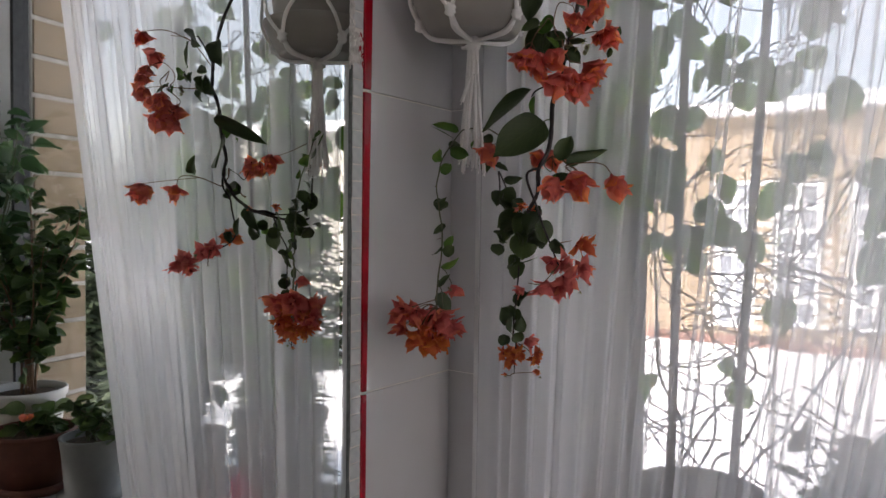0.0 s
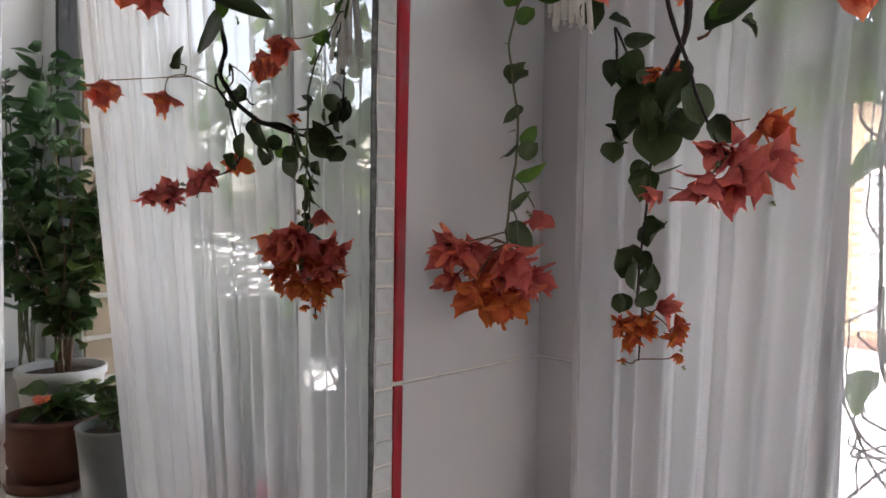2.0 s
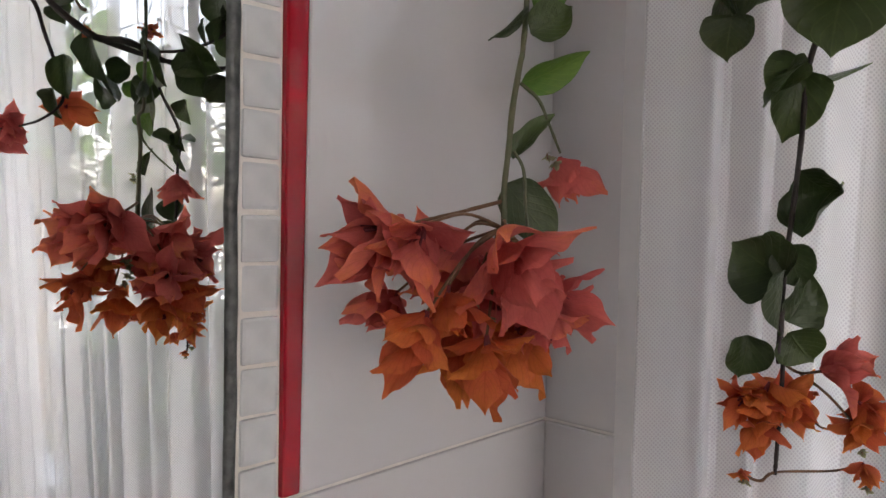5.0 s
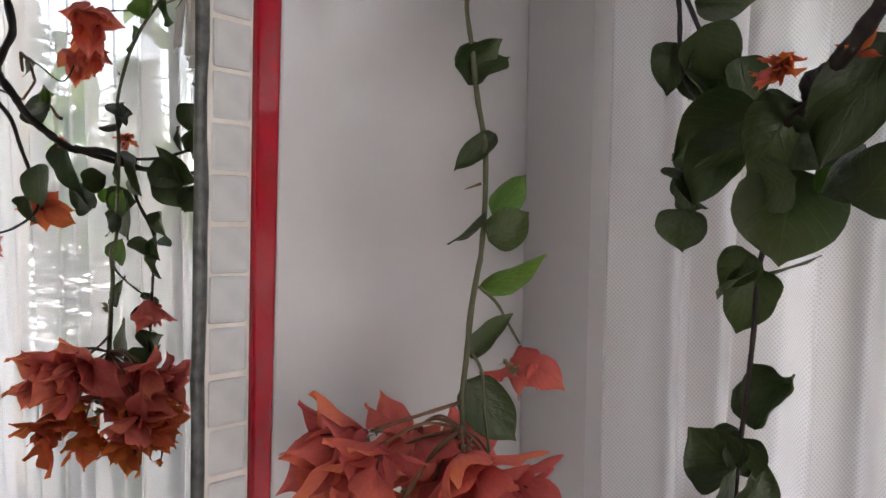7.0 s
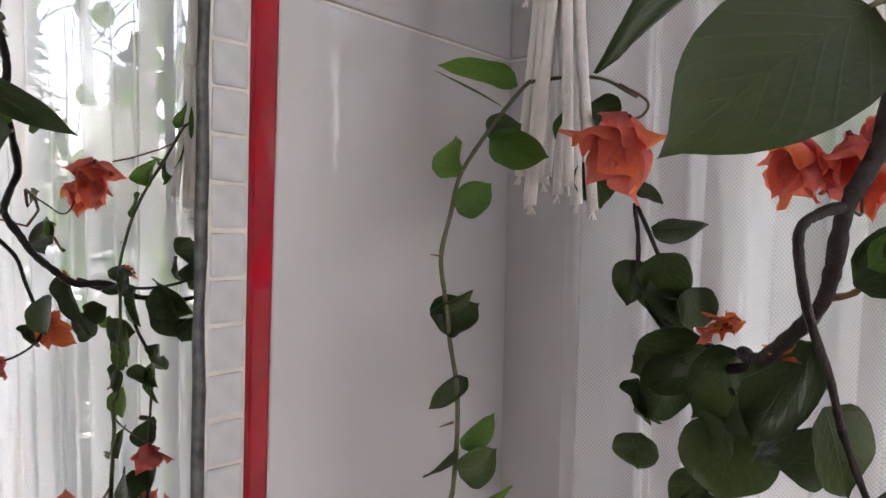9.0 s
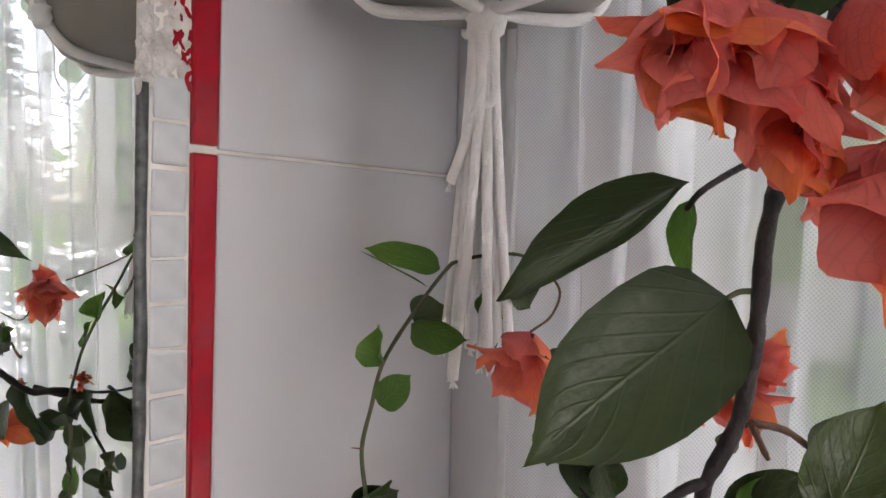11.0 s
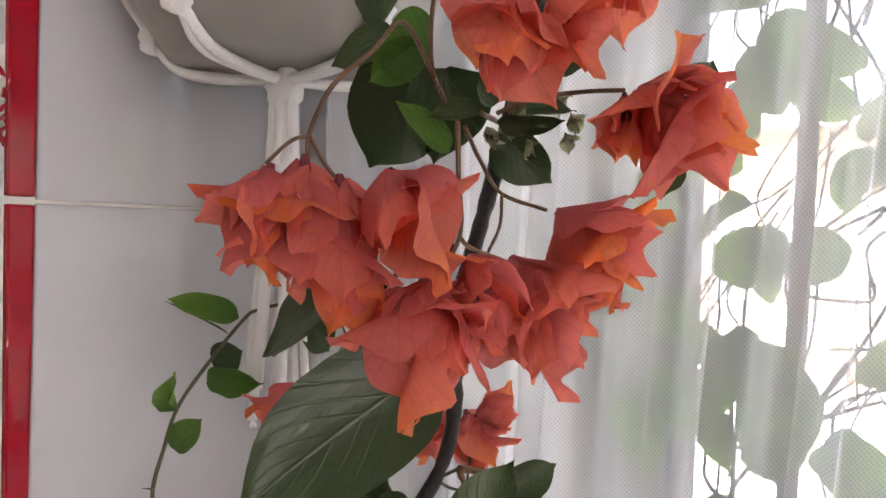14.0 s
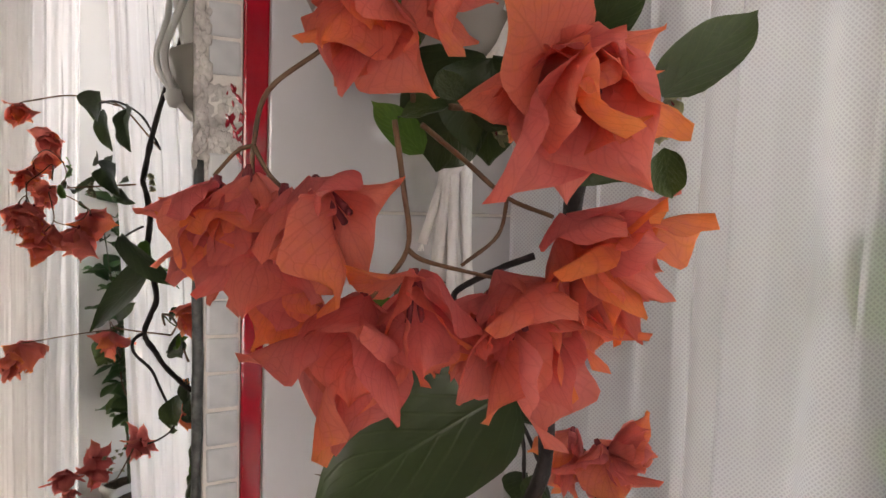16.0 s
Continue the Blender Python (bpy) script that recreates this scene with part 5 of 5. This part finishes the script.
flower(plant, (0.1746, -0.1058, 1.2692), (0.1725, -0.1088, 1.2564), 0.0169, 12, M_BRACT_OLD, 95, 15, 0.78)
flower(plant, (0.1736, -0.1076, 1.2564), (0.1710, -0.1113, 1.2404), 0.0134, 9, M_BRACT_OLD, 70, 16, 0.78)
flower(plant, (0.1920, -0.1066, 1.2759), (0.2038, -0.0944, 1.2793), 0.0164, 9, M_BRACT_DUSKY, 45, 17, 0.78)
flower(plant, (0.2000, -0.0983, 1.2590), (0.2059, -0.0929, 1.2499), 0.0130, 12, M_BRACT_OLD, 90, 18, 0.78)
flower(plant, (0.2038, -0.0948, 1.2435), (0.2064, -0.0928, 1.2343), 0.0087, 8, M_BRACT_OLD, 50, 19, 0.78)
flower(plant, (0.1684, -0.1141, 1.2371), (0.1692, -0.1138, 1.2308), 0.0048, 8, M_BRACT_OLD, 60, 20, 0.78)
flower(plant, (0.1777, -0.1030, 1.2645), (0.1826, -0.0986, 1.2567), 0.0141, 11, M_BRACT_OLD, 95, 21, 0.78)
flower(plant, (0.1698, -0.1109, 1.2659), (0.1656, -0.1155, 1.2594), 0.0128, 9, M_BRACT_OLD, 85, 22, 0.78)
flower(plant, (0.2020, -0.0962, 1.2653), (0.2066, -0.0919, 1.2592), 0.0118, 9, M_BRACT_OLD, 85, 23, 0.78)
stem(plant, M_TWIG, 0.0006, 0.0005, [(0.1783, -0.1016, 1.2757), (0.1825, -0.0976, 1.2727), (0.1920, -0.1066, 1.2759)], 0.1)
stem(plant, M_TWIG, 0.0006, 0.0005, [(0.1825, -0.0976, 1.2727), (0.1901, -0.0905, 1.2649), (0.2000, -0.0983, 1.2590)], 0.1)
# flower groups on the right side shoots
flower(plant, (0.1745, -0.1611, 1.5263), (0.1708, -0.1646, 1.5144), 0.0223, 11, M_BRACT, 98, 24, 0.95)
stem(plant, M_TWIG, 0.0006, 0.0005, [(0.1418, -0.1084, 1.5501), (0.1587, -0.1169, 1.5400), (0.1670, -0.1356, 1.5308), (0.1683, -0.1529, 1.5256)], 0.1)
flower(plant, (0.2363, -0.1286, 1.5197), (0.2403, -0.1260, 1.5088), 0.0221, 10, M_BRACT, 80, 25, 1)
flower(plant, (0.2391, -0.1266, 1.5165), (0.2461, -0.1213, 1.5189), 0.0177, 7, M_BRACT, 60, 26, 1)
stem(plant, M_GTWIG, 0.0007, 0.0005, [(0.2544, -0.1597, 1.5075), (0.2419, -0.1539, 1.4988), (0.2428, -0.1368, 1.4922), (0.2386, -0.1270, 1.5154)], 0.1)
flower(plant, (0.3279, -0.2612, 1.4803), (0.3374, -0.2551, 1.4638), 0.0243, 11, M_BRACT, 85, 27, 0.95)
flower(plant, (0.3190, -0.2678, 1.4747), (0.3139, -0.2719, 1.4662), 0.0197, 9, M_BRACT, 75, 28, 0.95)
flower(plant, (0.3368, -0.1812, 1.4835), (0.3422, -0.1780, 1.4673), 0.0233, 10, M_BRACT, 75, 29, 0.95)
stem(plant, M_TWIG, 0.0008, 0.0005, [(0.2861, -0.1405, 1.4823), (0.2852, -0.1871, 1.4927), (0.3125, -0.1884, 1.4959), (0.3289, -0.1843, 1.4932), (0.3368, -0.1812, 1.4835)], 0.1)
stem(plant, M_TWIG, 0.0006, 0.0005, [(0.2852, -0.1871, 1.4927), (0.3039, -0.2144, 1.4883), (0.3279, -0.2612, 1.4798)], 0.1)
leaf(plant, (0.2852, -0.2012, 1.4979), (0.2953, -0.1927, 1.5268), 0.0209, (0.4400, -0.8900, -0.1100), M_LEAF, 0)
leaf(plant, (0.2900, -0.1906, 1.5046), (0.3265, -0.1641, 1.5095), 0.0124, (0.4100, -0.9100, -0.1000), M_LEAF, 30)
stem(plant, M_STEM, 0.0012, 0.0007, [(0.2440, -0.1590, 1.4280), (0.2500, -0.1500, 1.4050), (0.2620, -0.1600, 1.3900), (0.2750, -0.1780, 1.3830)], 0.3)
stem(plant, M_TWIG, 0.0008, 0.0005, [(0.2500, -0.1500, 1.4050), (0.2620, -0.1420, 1.4080), (0.2700, -0.1350, 1.4100)], 0.2)
flower(plant, (0.2739, -0.1340, 1.4044), (0.2854, -0.1219, 1.4047), 0.0218, 9, M_BRACT_OLD, 80, 30, 0.78)
flower(plant, (0.2891, -0.2310, 1.3696), (0.2841, -0.2373, 1.3542), 0.0213, 8, M_BRACT_DUSKY, 70, 31, 0.78)
flower(plant, (0.2909, -0.2059, 1.3665), (0.2890, -0.2090, 1.3488), 0.0177, 8, M_BRACT_DUSKY, 70, 32, 0.78)
flower(plant, (0.2751, -0.1751, 1.3884), (0.2813, -0.1690, 1.3814), 0.0169, 9, M_BRACT_DUSKY, 90, 33, 0.78)
flower(plant, (0.2946, -0.2086, 1.3744), (0.3019, -0.2017, 1.3634), 0.0198, 10, M_BRACT_DUSKY, 85, 34, 0.78)
flower(plant, (0.2948, -0.1746, 1.3804), (0.3023, -0.1668, 1.3792), 0.0202, 7, M_BRACT_DUSKY, 70, 35, 0.78)
flower(plant, (0.2691, -0.1737, 1.3921), (0.2657, -0.1780, 1.3819), 0.0172, 7, M_BRACT_DUSKY, 80, 36, 0.78)
flower(plant, (0.2615, -0.2310, 1.3594), (0.2556, -0.2376, 1.3555), 0.0126, 6, M_BRACT_DUSKY, 60, 37, 0.78)
stem(plant, M_TWIG, 0.0007, 0.0004, [(0.2750, -0.1780, 1.3830), (0.2636, -0.1948, 1.3631), (0.2514, -0.2052, 1.3630)], 0.1)
flower(plant, (0.1955, -0.1228, 1.4514), (0.1976, -0.1208, 1.4565), 0.0053, 8, M_BRACT_OLD, 80, 38, 0.78)
flower(plant, (0.1925, -0.1255, 1.4493), (0.1889, -0.1289, 1.4446), 0.0069, 4, M_BRACT, 40, 39, 0.78)
flower(plant, (0.2242, -0.1499, 1.4446), (0.2241, -0.1499, 1.4480), 0.0068, 7, M_BRACT_OLD, 90, 40, 0.78)
flower(plant, (0.1953, -0.1203, 1.4540), (0.1929, -0.1226, 1.4494), 0.0091, 7, M_BRACT_OLD, 90, 41, 0.78)
leaf(plant, (0.2563, -0.1537, 1.4128), (0.2656, -0.1454, 1.3919), 0.0181, (0.3600, -0.9200, -0.1600), M_LEAF, 10)
leaf(plant, (0.2386, -0.1565, 1.4332), (0.2462, -0.1504, 1.4055), 0.0278, (0.3900, -0.9000, -0.2000), M_LEAF, -15)
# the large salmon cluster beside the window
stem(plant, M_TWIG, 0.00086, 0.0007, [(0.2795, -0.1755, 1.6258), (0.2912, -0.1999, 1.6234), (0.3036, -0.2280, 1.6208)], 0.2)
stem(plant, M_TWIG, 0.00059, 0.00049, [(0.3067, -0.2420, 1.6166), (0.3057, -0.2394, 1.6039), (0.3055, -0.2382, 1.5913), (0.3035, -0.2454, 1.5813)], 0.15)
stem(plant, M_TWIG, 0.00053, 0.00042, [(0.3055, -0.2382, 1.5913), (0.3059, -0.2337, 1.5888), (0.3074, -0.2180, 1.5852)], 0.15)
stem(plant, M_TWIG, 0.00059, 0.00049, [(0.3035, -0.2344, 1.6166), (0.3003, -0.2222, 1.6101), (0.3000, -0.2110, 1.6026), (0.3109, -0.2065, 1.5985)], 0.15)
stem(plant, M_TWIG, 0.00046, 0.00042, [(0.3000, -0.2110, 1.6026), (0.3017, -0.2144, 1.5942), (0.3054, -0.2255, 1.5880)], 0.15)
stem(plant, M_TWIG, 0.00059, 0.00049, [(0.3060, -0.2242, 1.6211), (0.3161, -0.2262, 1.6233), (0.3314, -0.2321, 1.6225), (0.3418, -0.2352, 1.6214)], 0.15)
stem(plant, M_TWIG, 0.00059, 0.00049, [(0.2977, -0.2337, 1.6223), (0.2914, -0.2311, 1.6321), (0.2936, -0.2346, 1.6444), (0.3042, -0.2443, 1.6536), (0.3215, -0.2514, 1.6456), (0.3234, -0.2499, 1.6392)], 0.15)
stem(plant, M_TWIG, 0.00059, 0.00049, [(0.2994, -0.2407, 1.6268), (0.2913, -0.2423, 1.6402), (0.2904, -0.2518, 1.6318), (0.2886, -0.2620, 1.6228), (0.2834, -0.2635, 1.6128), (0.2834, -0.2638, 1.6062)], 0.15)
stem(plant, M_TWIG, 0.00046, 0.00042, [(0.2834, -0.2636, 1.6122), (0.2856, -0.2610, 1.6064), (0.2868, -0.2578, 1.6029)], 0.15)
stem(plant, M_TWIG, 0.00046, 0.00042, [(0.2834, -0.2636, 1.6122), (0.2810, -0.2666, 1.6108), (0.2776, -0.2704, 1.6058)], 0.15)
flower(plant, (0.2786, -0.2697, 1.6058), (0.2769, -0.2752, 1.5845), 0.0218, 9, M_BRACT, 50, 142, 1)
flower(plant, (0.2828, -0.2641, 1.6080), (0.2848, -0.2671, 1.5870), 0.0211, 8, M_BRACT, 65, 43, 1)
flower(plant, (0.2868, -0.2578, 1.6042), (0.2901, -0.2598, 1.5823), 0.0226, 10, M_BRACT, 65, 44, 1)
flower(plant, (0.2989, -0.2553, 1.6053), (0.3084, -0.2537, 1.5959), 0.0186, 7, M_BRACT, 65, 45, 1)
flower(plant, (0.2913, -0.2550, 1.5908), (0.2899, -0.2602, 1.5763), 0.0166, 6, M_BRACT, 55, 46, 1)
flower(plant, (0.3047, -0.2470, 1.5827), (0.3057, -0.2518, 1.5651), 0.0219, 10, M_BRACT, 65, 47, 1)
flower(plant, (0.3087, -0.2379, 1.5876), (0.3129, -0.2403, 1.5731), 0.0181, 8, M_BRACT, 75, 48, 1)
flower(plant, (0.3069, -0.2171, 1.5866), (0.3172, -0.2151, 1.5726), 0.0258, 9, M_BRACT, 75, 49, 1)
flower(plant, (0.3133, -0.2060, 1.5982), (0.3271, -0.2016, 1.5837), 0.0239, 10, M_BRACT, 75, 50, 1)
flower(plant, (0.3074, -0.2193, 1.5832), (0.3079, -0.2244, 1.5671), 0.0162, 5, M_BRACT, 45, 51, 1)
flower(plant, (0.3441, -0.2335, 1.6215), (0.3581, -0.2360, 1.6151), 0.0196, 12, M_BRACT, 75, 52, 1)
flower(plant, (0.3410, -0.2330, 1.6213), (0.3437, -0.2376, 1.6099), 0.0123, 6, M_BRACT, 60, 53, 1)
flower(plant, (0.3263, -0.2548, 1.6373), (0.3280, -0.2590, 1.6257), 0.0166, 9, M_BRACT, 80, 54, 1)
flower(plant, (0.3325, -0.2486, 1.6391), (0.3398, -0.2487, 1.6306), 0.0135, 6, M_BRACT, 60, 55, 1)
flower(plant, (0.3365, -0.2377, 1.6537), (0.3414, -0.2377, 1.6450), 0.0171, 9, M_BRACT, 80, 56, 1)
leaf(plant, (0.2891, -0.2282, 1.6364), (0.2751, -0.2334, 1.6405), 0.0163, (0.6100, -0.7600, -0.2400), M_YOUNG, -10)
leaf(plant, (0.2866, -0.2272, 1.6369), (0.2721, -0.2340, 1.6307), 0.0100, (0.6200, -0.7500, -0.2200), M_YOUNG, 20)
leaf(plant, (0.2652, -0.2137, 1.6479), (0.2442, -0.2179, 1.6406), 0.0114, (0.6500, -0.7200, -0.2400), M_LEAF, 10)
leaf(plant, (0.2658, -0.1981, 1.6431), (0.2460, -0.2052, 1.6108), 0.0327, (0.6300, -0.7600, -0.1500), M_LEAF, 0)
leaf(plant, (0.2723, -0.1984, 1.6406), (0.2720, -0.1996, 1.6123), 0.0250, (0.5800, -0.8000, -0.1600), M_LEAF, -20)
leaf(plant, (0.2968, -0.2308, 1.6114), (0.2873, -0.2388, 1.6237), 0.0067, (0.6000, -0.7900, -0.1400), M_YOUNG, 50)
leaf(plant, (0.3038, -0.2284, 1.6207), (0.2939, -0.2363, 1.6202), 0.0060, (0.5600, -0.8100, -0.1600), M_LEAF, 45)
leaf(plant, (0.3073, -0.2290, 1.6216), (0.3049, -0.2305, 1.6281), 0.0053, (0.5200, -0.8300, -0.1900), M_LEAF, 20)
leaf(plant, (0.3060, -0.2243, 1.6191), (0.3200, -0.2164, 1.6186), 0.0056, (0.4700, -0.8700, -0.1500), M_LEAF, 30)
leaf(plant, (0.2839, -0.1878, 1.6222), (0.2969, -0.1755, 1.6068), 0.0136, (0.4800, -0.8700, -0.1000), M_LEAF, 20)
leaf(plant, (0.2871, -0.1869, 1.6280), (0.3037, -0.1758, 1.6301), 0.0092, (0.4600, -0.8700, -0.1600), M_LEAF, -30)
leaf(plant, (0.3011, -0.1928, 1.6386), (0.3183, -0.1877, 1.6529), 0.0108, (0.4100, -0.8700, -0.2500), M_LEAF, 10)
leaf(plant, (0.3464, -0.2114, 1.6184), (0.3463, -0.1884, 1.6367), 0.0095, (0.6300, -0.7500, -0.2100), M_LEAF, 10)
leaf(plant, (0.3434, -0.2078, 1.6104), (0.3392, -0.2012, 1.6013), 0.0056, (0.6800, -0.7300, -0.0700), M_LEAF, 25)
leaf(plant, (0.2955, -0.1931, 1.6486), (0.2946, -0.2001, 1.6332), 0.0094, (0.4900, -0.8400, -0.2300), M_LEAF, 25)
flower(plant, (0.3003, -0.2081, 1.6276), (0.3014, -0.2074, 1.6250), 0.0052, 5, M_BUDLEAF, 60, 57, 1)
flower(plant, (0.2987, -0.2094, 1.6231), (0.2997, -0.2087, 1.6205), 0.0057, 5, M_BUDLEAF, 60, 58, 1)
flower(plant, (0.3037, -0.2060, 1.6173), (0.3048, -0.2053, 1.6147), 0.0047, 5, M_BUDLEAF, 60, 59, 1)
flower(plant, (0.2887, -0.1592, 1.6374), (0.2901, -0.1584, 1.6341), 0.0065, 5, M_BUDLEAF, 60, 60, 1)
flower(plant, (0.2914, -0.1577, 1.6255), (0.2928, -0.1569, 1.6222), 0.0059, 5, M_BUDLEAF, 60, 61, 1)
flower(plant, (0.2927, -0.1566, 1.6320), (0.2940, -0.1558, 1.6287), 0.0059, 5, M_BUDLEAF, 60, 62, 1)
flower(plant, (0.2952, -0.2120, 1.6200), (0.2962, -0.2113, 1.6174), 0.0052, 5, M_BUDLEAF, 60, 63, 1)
stem(plant, M_STEM, 0.0012, 0.0008, [(0.2900, -0.1500, 1.6600), (0.2950, -0.1650, 1.6900), (0.2850, -0.1900, 1.7000), (0.2700, -0.2100, 1.6950)], 0.3)
flower(plant, (0.3233, -0.2608, 1.6953), (0.3202, -0.2636, 1.6815), 0.0167, 10, M_BRACT, 80, 64, 0.95)
flower(plant, (0.3265, -0.2342, 1.6721), (0.3200, -0.2394, 1.6606), 0.0191, 9, M_BRACT, 75, 65, 0.95)
stem(plant, M_TWIG, 0.0009, 0.0006, [(0.2900, -0.1500, 1.6600), (0.3100, -0.1800, 1.7000), (0.3300, -0.2000, 1.7050)], 0.2)
stem(plant, M_TWIG, 0.0008, 0.0006, [(0.3100, -0.1800, 1.7000), (0.3180, -0.2200, 1.7060), (0.3233, -0.2608, 1.6953)], 0.2)
leaf(plant, (0.2803, -0.2063, 1.7062), (0.2640, -0.2193, 1.6757), 0.0243, (0.4400, -0.8400, -0.3200), M_LEAF, 10)
leaf(plant, (0.2944, -0.2006, 1.6932), (0.3103, -0.1908, 1.6572), 0.0218, (0.4100, -0.8600, -0.3000), M_LEAF, -20)
leaf(plant, (0.2539, -0.1879, 1.6919), (0.2396, -0.1997, 1.6539), 0.0278, (0.4600, -0.8400, -0.2900), M_LEAF, 15)
leaf(plant, (0.2032, -0.1316, 1.4122), (0.1855, -0.1212, 1.4089), 0.0194, (-0.8100, -0.5800, -0.0700), M_LEAF, 0)
leaf(plant, (0.1895, -0.1245, 1.3827), (0.1699, -0.1132, 1.3720), 0.0112, (-0.8000, -0.6000, -0.0100), M_LEAF, 40)
leaf(plant, (0.2037, -0.1314, 1.4271), (0.2194, -0.1410, 1.4193), 0.0149, (-0.8300, -0.5500, -0.0900), M_LEAF, -30)
leaf(plant, (0.1841, -0.1237, 1.3121), (0.1802, -0.1221, 1.2899), 0.0186, (-0.8000, -0.5900, 0.1400), M_LEAF, 15)
leaf(plant, (0.1491, -0.0992, 1.4209), (0.1581, -0.1052, 1.4020), 0.0208, (-0.7600, -0.6400, -0.0700), M_LEAF, 0)
leaf(plant, (0.1517, -0.1006, 1.4195), (0.1575, -0.1048, 1.4027), 0.0185, (-0.7500, -0.6400, -0.1500), M_LEAF, 0)
flower(plant, (0.2222, -0.1275, 1.5203), (0.2187, -0.1312, 1.5018), 0.0202, 9, M_BRACT, 70, 66, 0.95)
flower(plant, (0.1011, -0.2060, 1.3042), (0.1020, -0.2053, 1.3017), 0.0031, 6, M_BUDLEAF, 80, 67, 0.78)
flower(plant, (0.1054, -0.2023, 1.2970), (0.1063, -0.2015, 1.2944), 0.0031, 6, M_BUDLEAF, 80, 68, 0.78)
flower(plant, (0.1093, -0.1984, 1.3008), (0.1102, -0.1977, 1.2982), 0.0031, 6, M_BUDLEAF, 80, 69, 0.78)
flower(plant, (0.1122, -0.1960, 1.2953), (0.1131, -0.1952, 1.2927), 0.0031, 6, M_BUDLEAF, 80, 70, 0.78)
flower(plant, (0.1015, -0.2061, 1.2932), (0.1024, -0.2054, 1.2906), 0.0031, 6, M_BUDLEAF, 80, 71, 0.78)
flower(plant, (0.1181, -0.1924, 1.3214), (0.1190, -0.1917, 1.3189), 0.0031, 6, M_BUDLEAF, 80, 72, 0.78)
flower(plant, (0.1091, -0.1984, 1.3054), (0.1100, -0.1976, 1.3028), 0.0031, 6, M_BUDLEAF, 80, 73, 0.78)
flower(plant, (0.1195, -0.1890, 1.2973), (0.1204, -0.1882, 1.2948), 0.0031, 6, M_BUDLEAF, 80, 74, 0.78)
flower(plant, (0.0927, -0.2162, 1.3235), (0.0936, -0.2155, 1.3209), 0.0031, 6, M_BUDLEAF, 80, 75, 0.78)
flower(plant, (0.0953, -0.2137, 1.3263), (0.0962, -0.2130, 1.3237), 0.0031, 6, M_BUDLEAF, 80, 76, 0.78)
flower(plant, (0.1285, -0.1815, 1.3473), (0.1294, -0.1808, 1.3447), 0.0031, 6, M_BUDLEAF, 80, 77, 0.78)
flower(plant, (0.1264, -0.1834, 1.3500), (0.1273, -0.1826, 1.3474), 0.0031, 6, M_BUDLEAF, 80, 78, 0.78)
flower(plant, (0.1750, -0.1060, 1.2613), (0.1757, -0.1053, 1.2587), 0.0029, 6, M_BUDLEAF, 80, 79, 0.78)
flower(plant, (0.1721, -0.1086, 1.2644), (0.1729, -0.1080, 1.2619), 0.0029, 6, M_BUDLEAF, 80, 80, 0.78)
flower(plant, (0.1968, -0.0843, 1.2555), (0.1976, -0.0836, 1.2529), 0.0029, 6, M_BUDLEAF, 80, 81, 0.78)
flower(plant, (0.2000, -0.0818, 1.2444), (0.2008, -0.0811, 1.2419), 0.0029, 6, M_BUDLEAF, 80, 82, 0.78)
flower(plant, (0.1695, -0.1133, 1.2333), (0.1703, -0.1127, 1.2308), 0.0029, 6, M_BUDLEAF, 80, 83, 0.78)
flower(plant, (0.2017, -0.0809, 1.2310), (0.2025, -0.0802, 1.2285), 0.0029, 6, M_BUDLEAF, 80, 84, 0.78)
flower(plant, (0.1792, -0.1020, 1.2566), (0.1800, -0.1013, 1.2541), 0.0029, 6, M_BUDLEAF, 80, 85, 0.78)
flower(plant, (0.2909, -0.1918, 1.3724), (0.2917, -0.1911, 1.3698), 0.0032, 6, M_BUDLEAF, 80, 86, 0.78)
flower(plant, (0.2886, -0.1948, 1.3631), (0.2894, -0.1941, 1.3605), 0.0032, 6, M_BUDLEAF, 80, 87, 0.78)
flower(plant, (0.2943, -0.1879, 1.3777), (0.2951, -0.1872, 1.3751), 0.0032, 6, M_BUDLEAF, 80, 88, 0.78)
flower(plant, (0.3000, -0.1823, 1.3713), (0.3009, -0.1816, 1.3687), 0.0032, 6, M_BUDLEAF, 80, 89, 0.78)
flower(plant, (0.2798, -0.2031, 1.3774), (0.2806, -0.2024, 1.3748), 0.0032, 6, M_BUDLEAF, 80, 90, 0.78)
flower(plant, (0.3025, -0.1807, 1.3556), (0.3034, -0.1800, 1.3530), 0.0032, 6, M_BUDLEAF, 80, 91, 0.78)
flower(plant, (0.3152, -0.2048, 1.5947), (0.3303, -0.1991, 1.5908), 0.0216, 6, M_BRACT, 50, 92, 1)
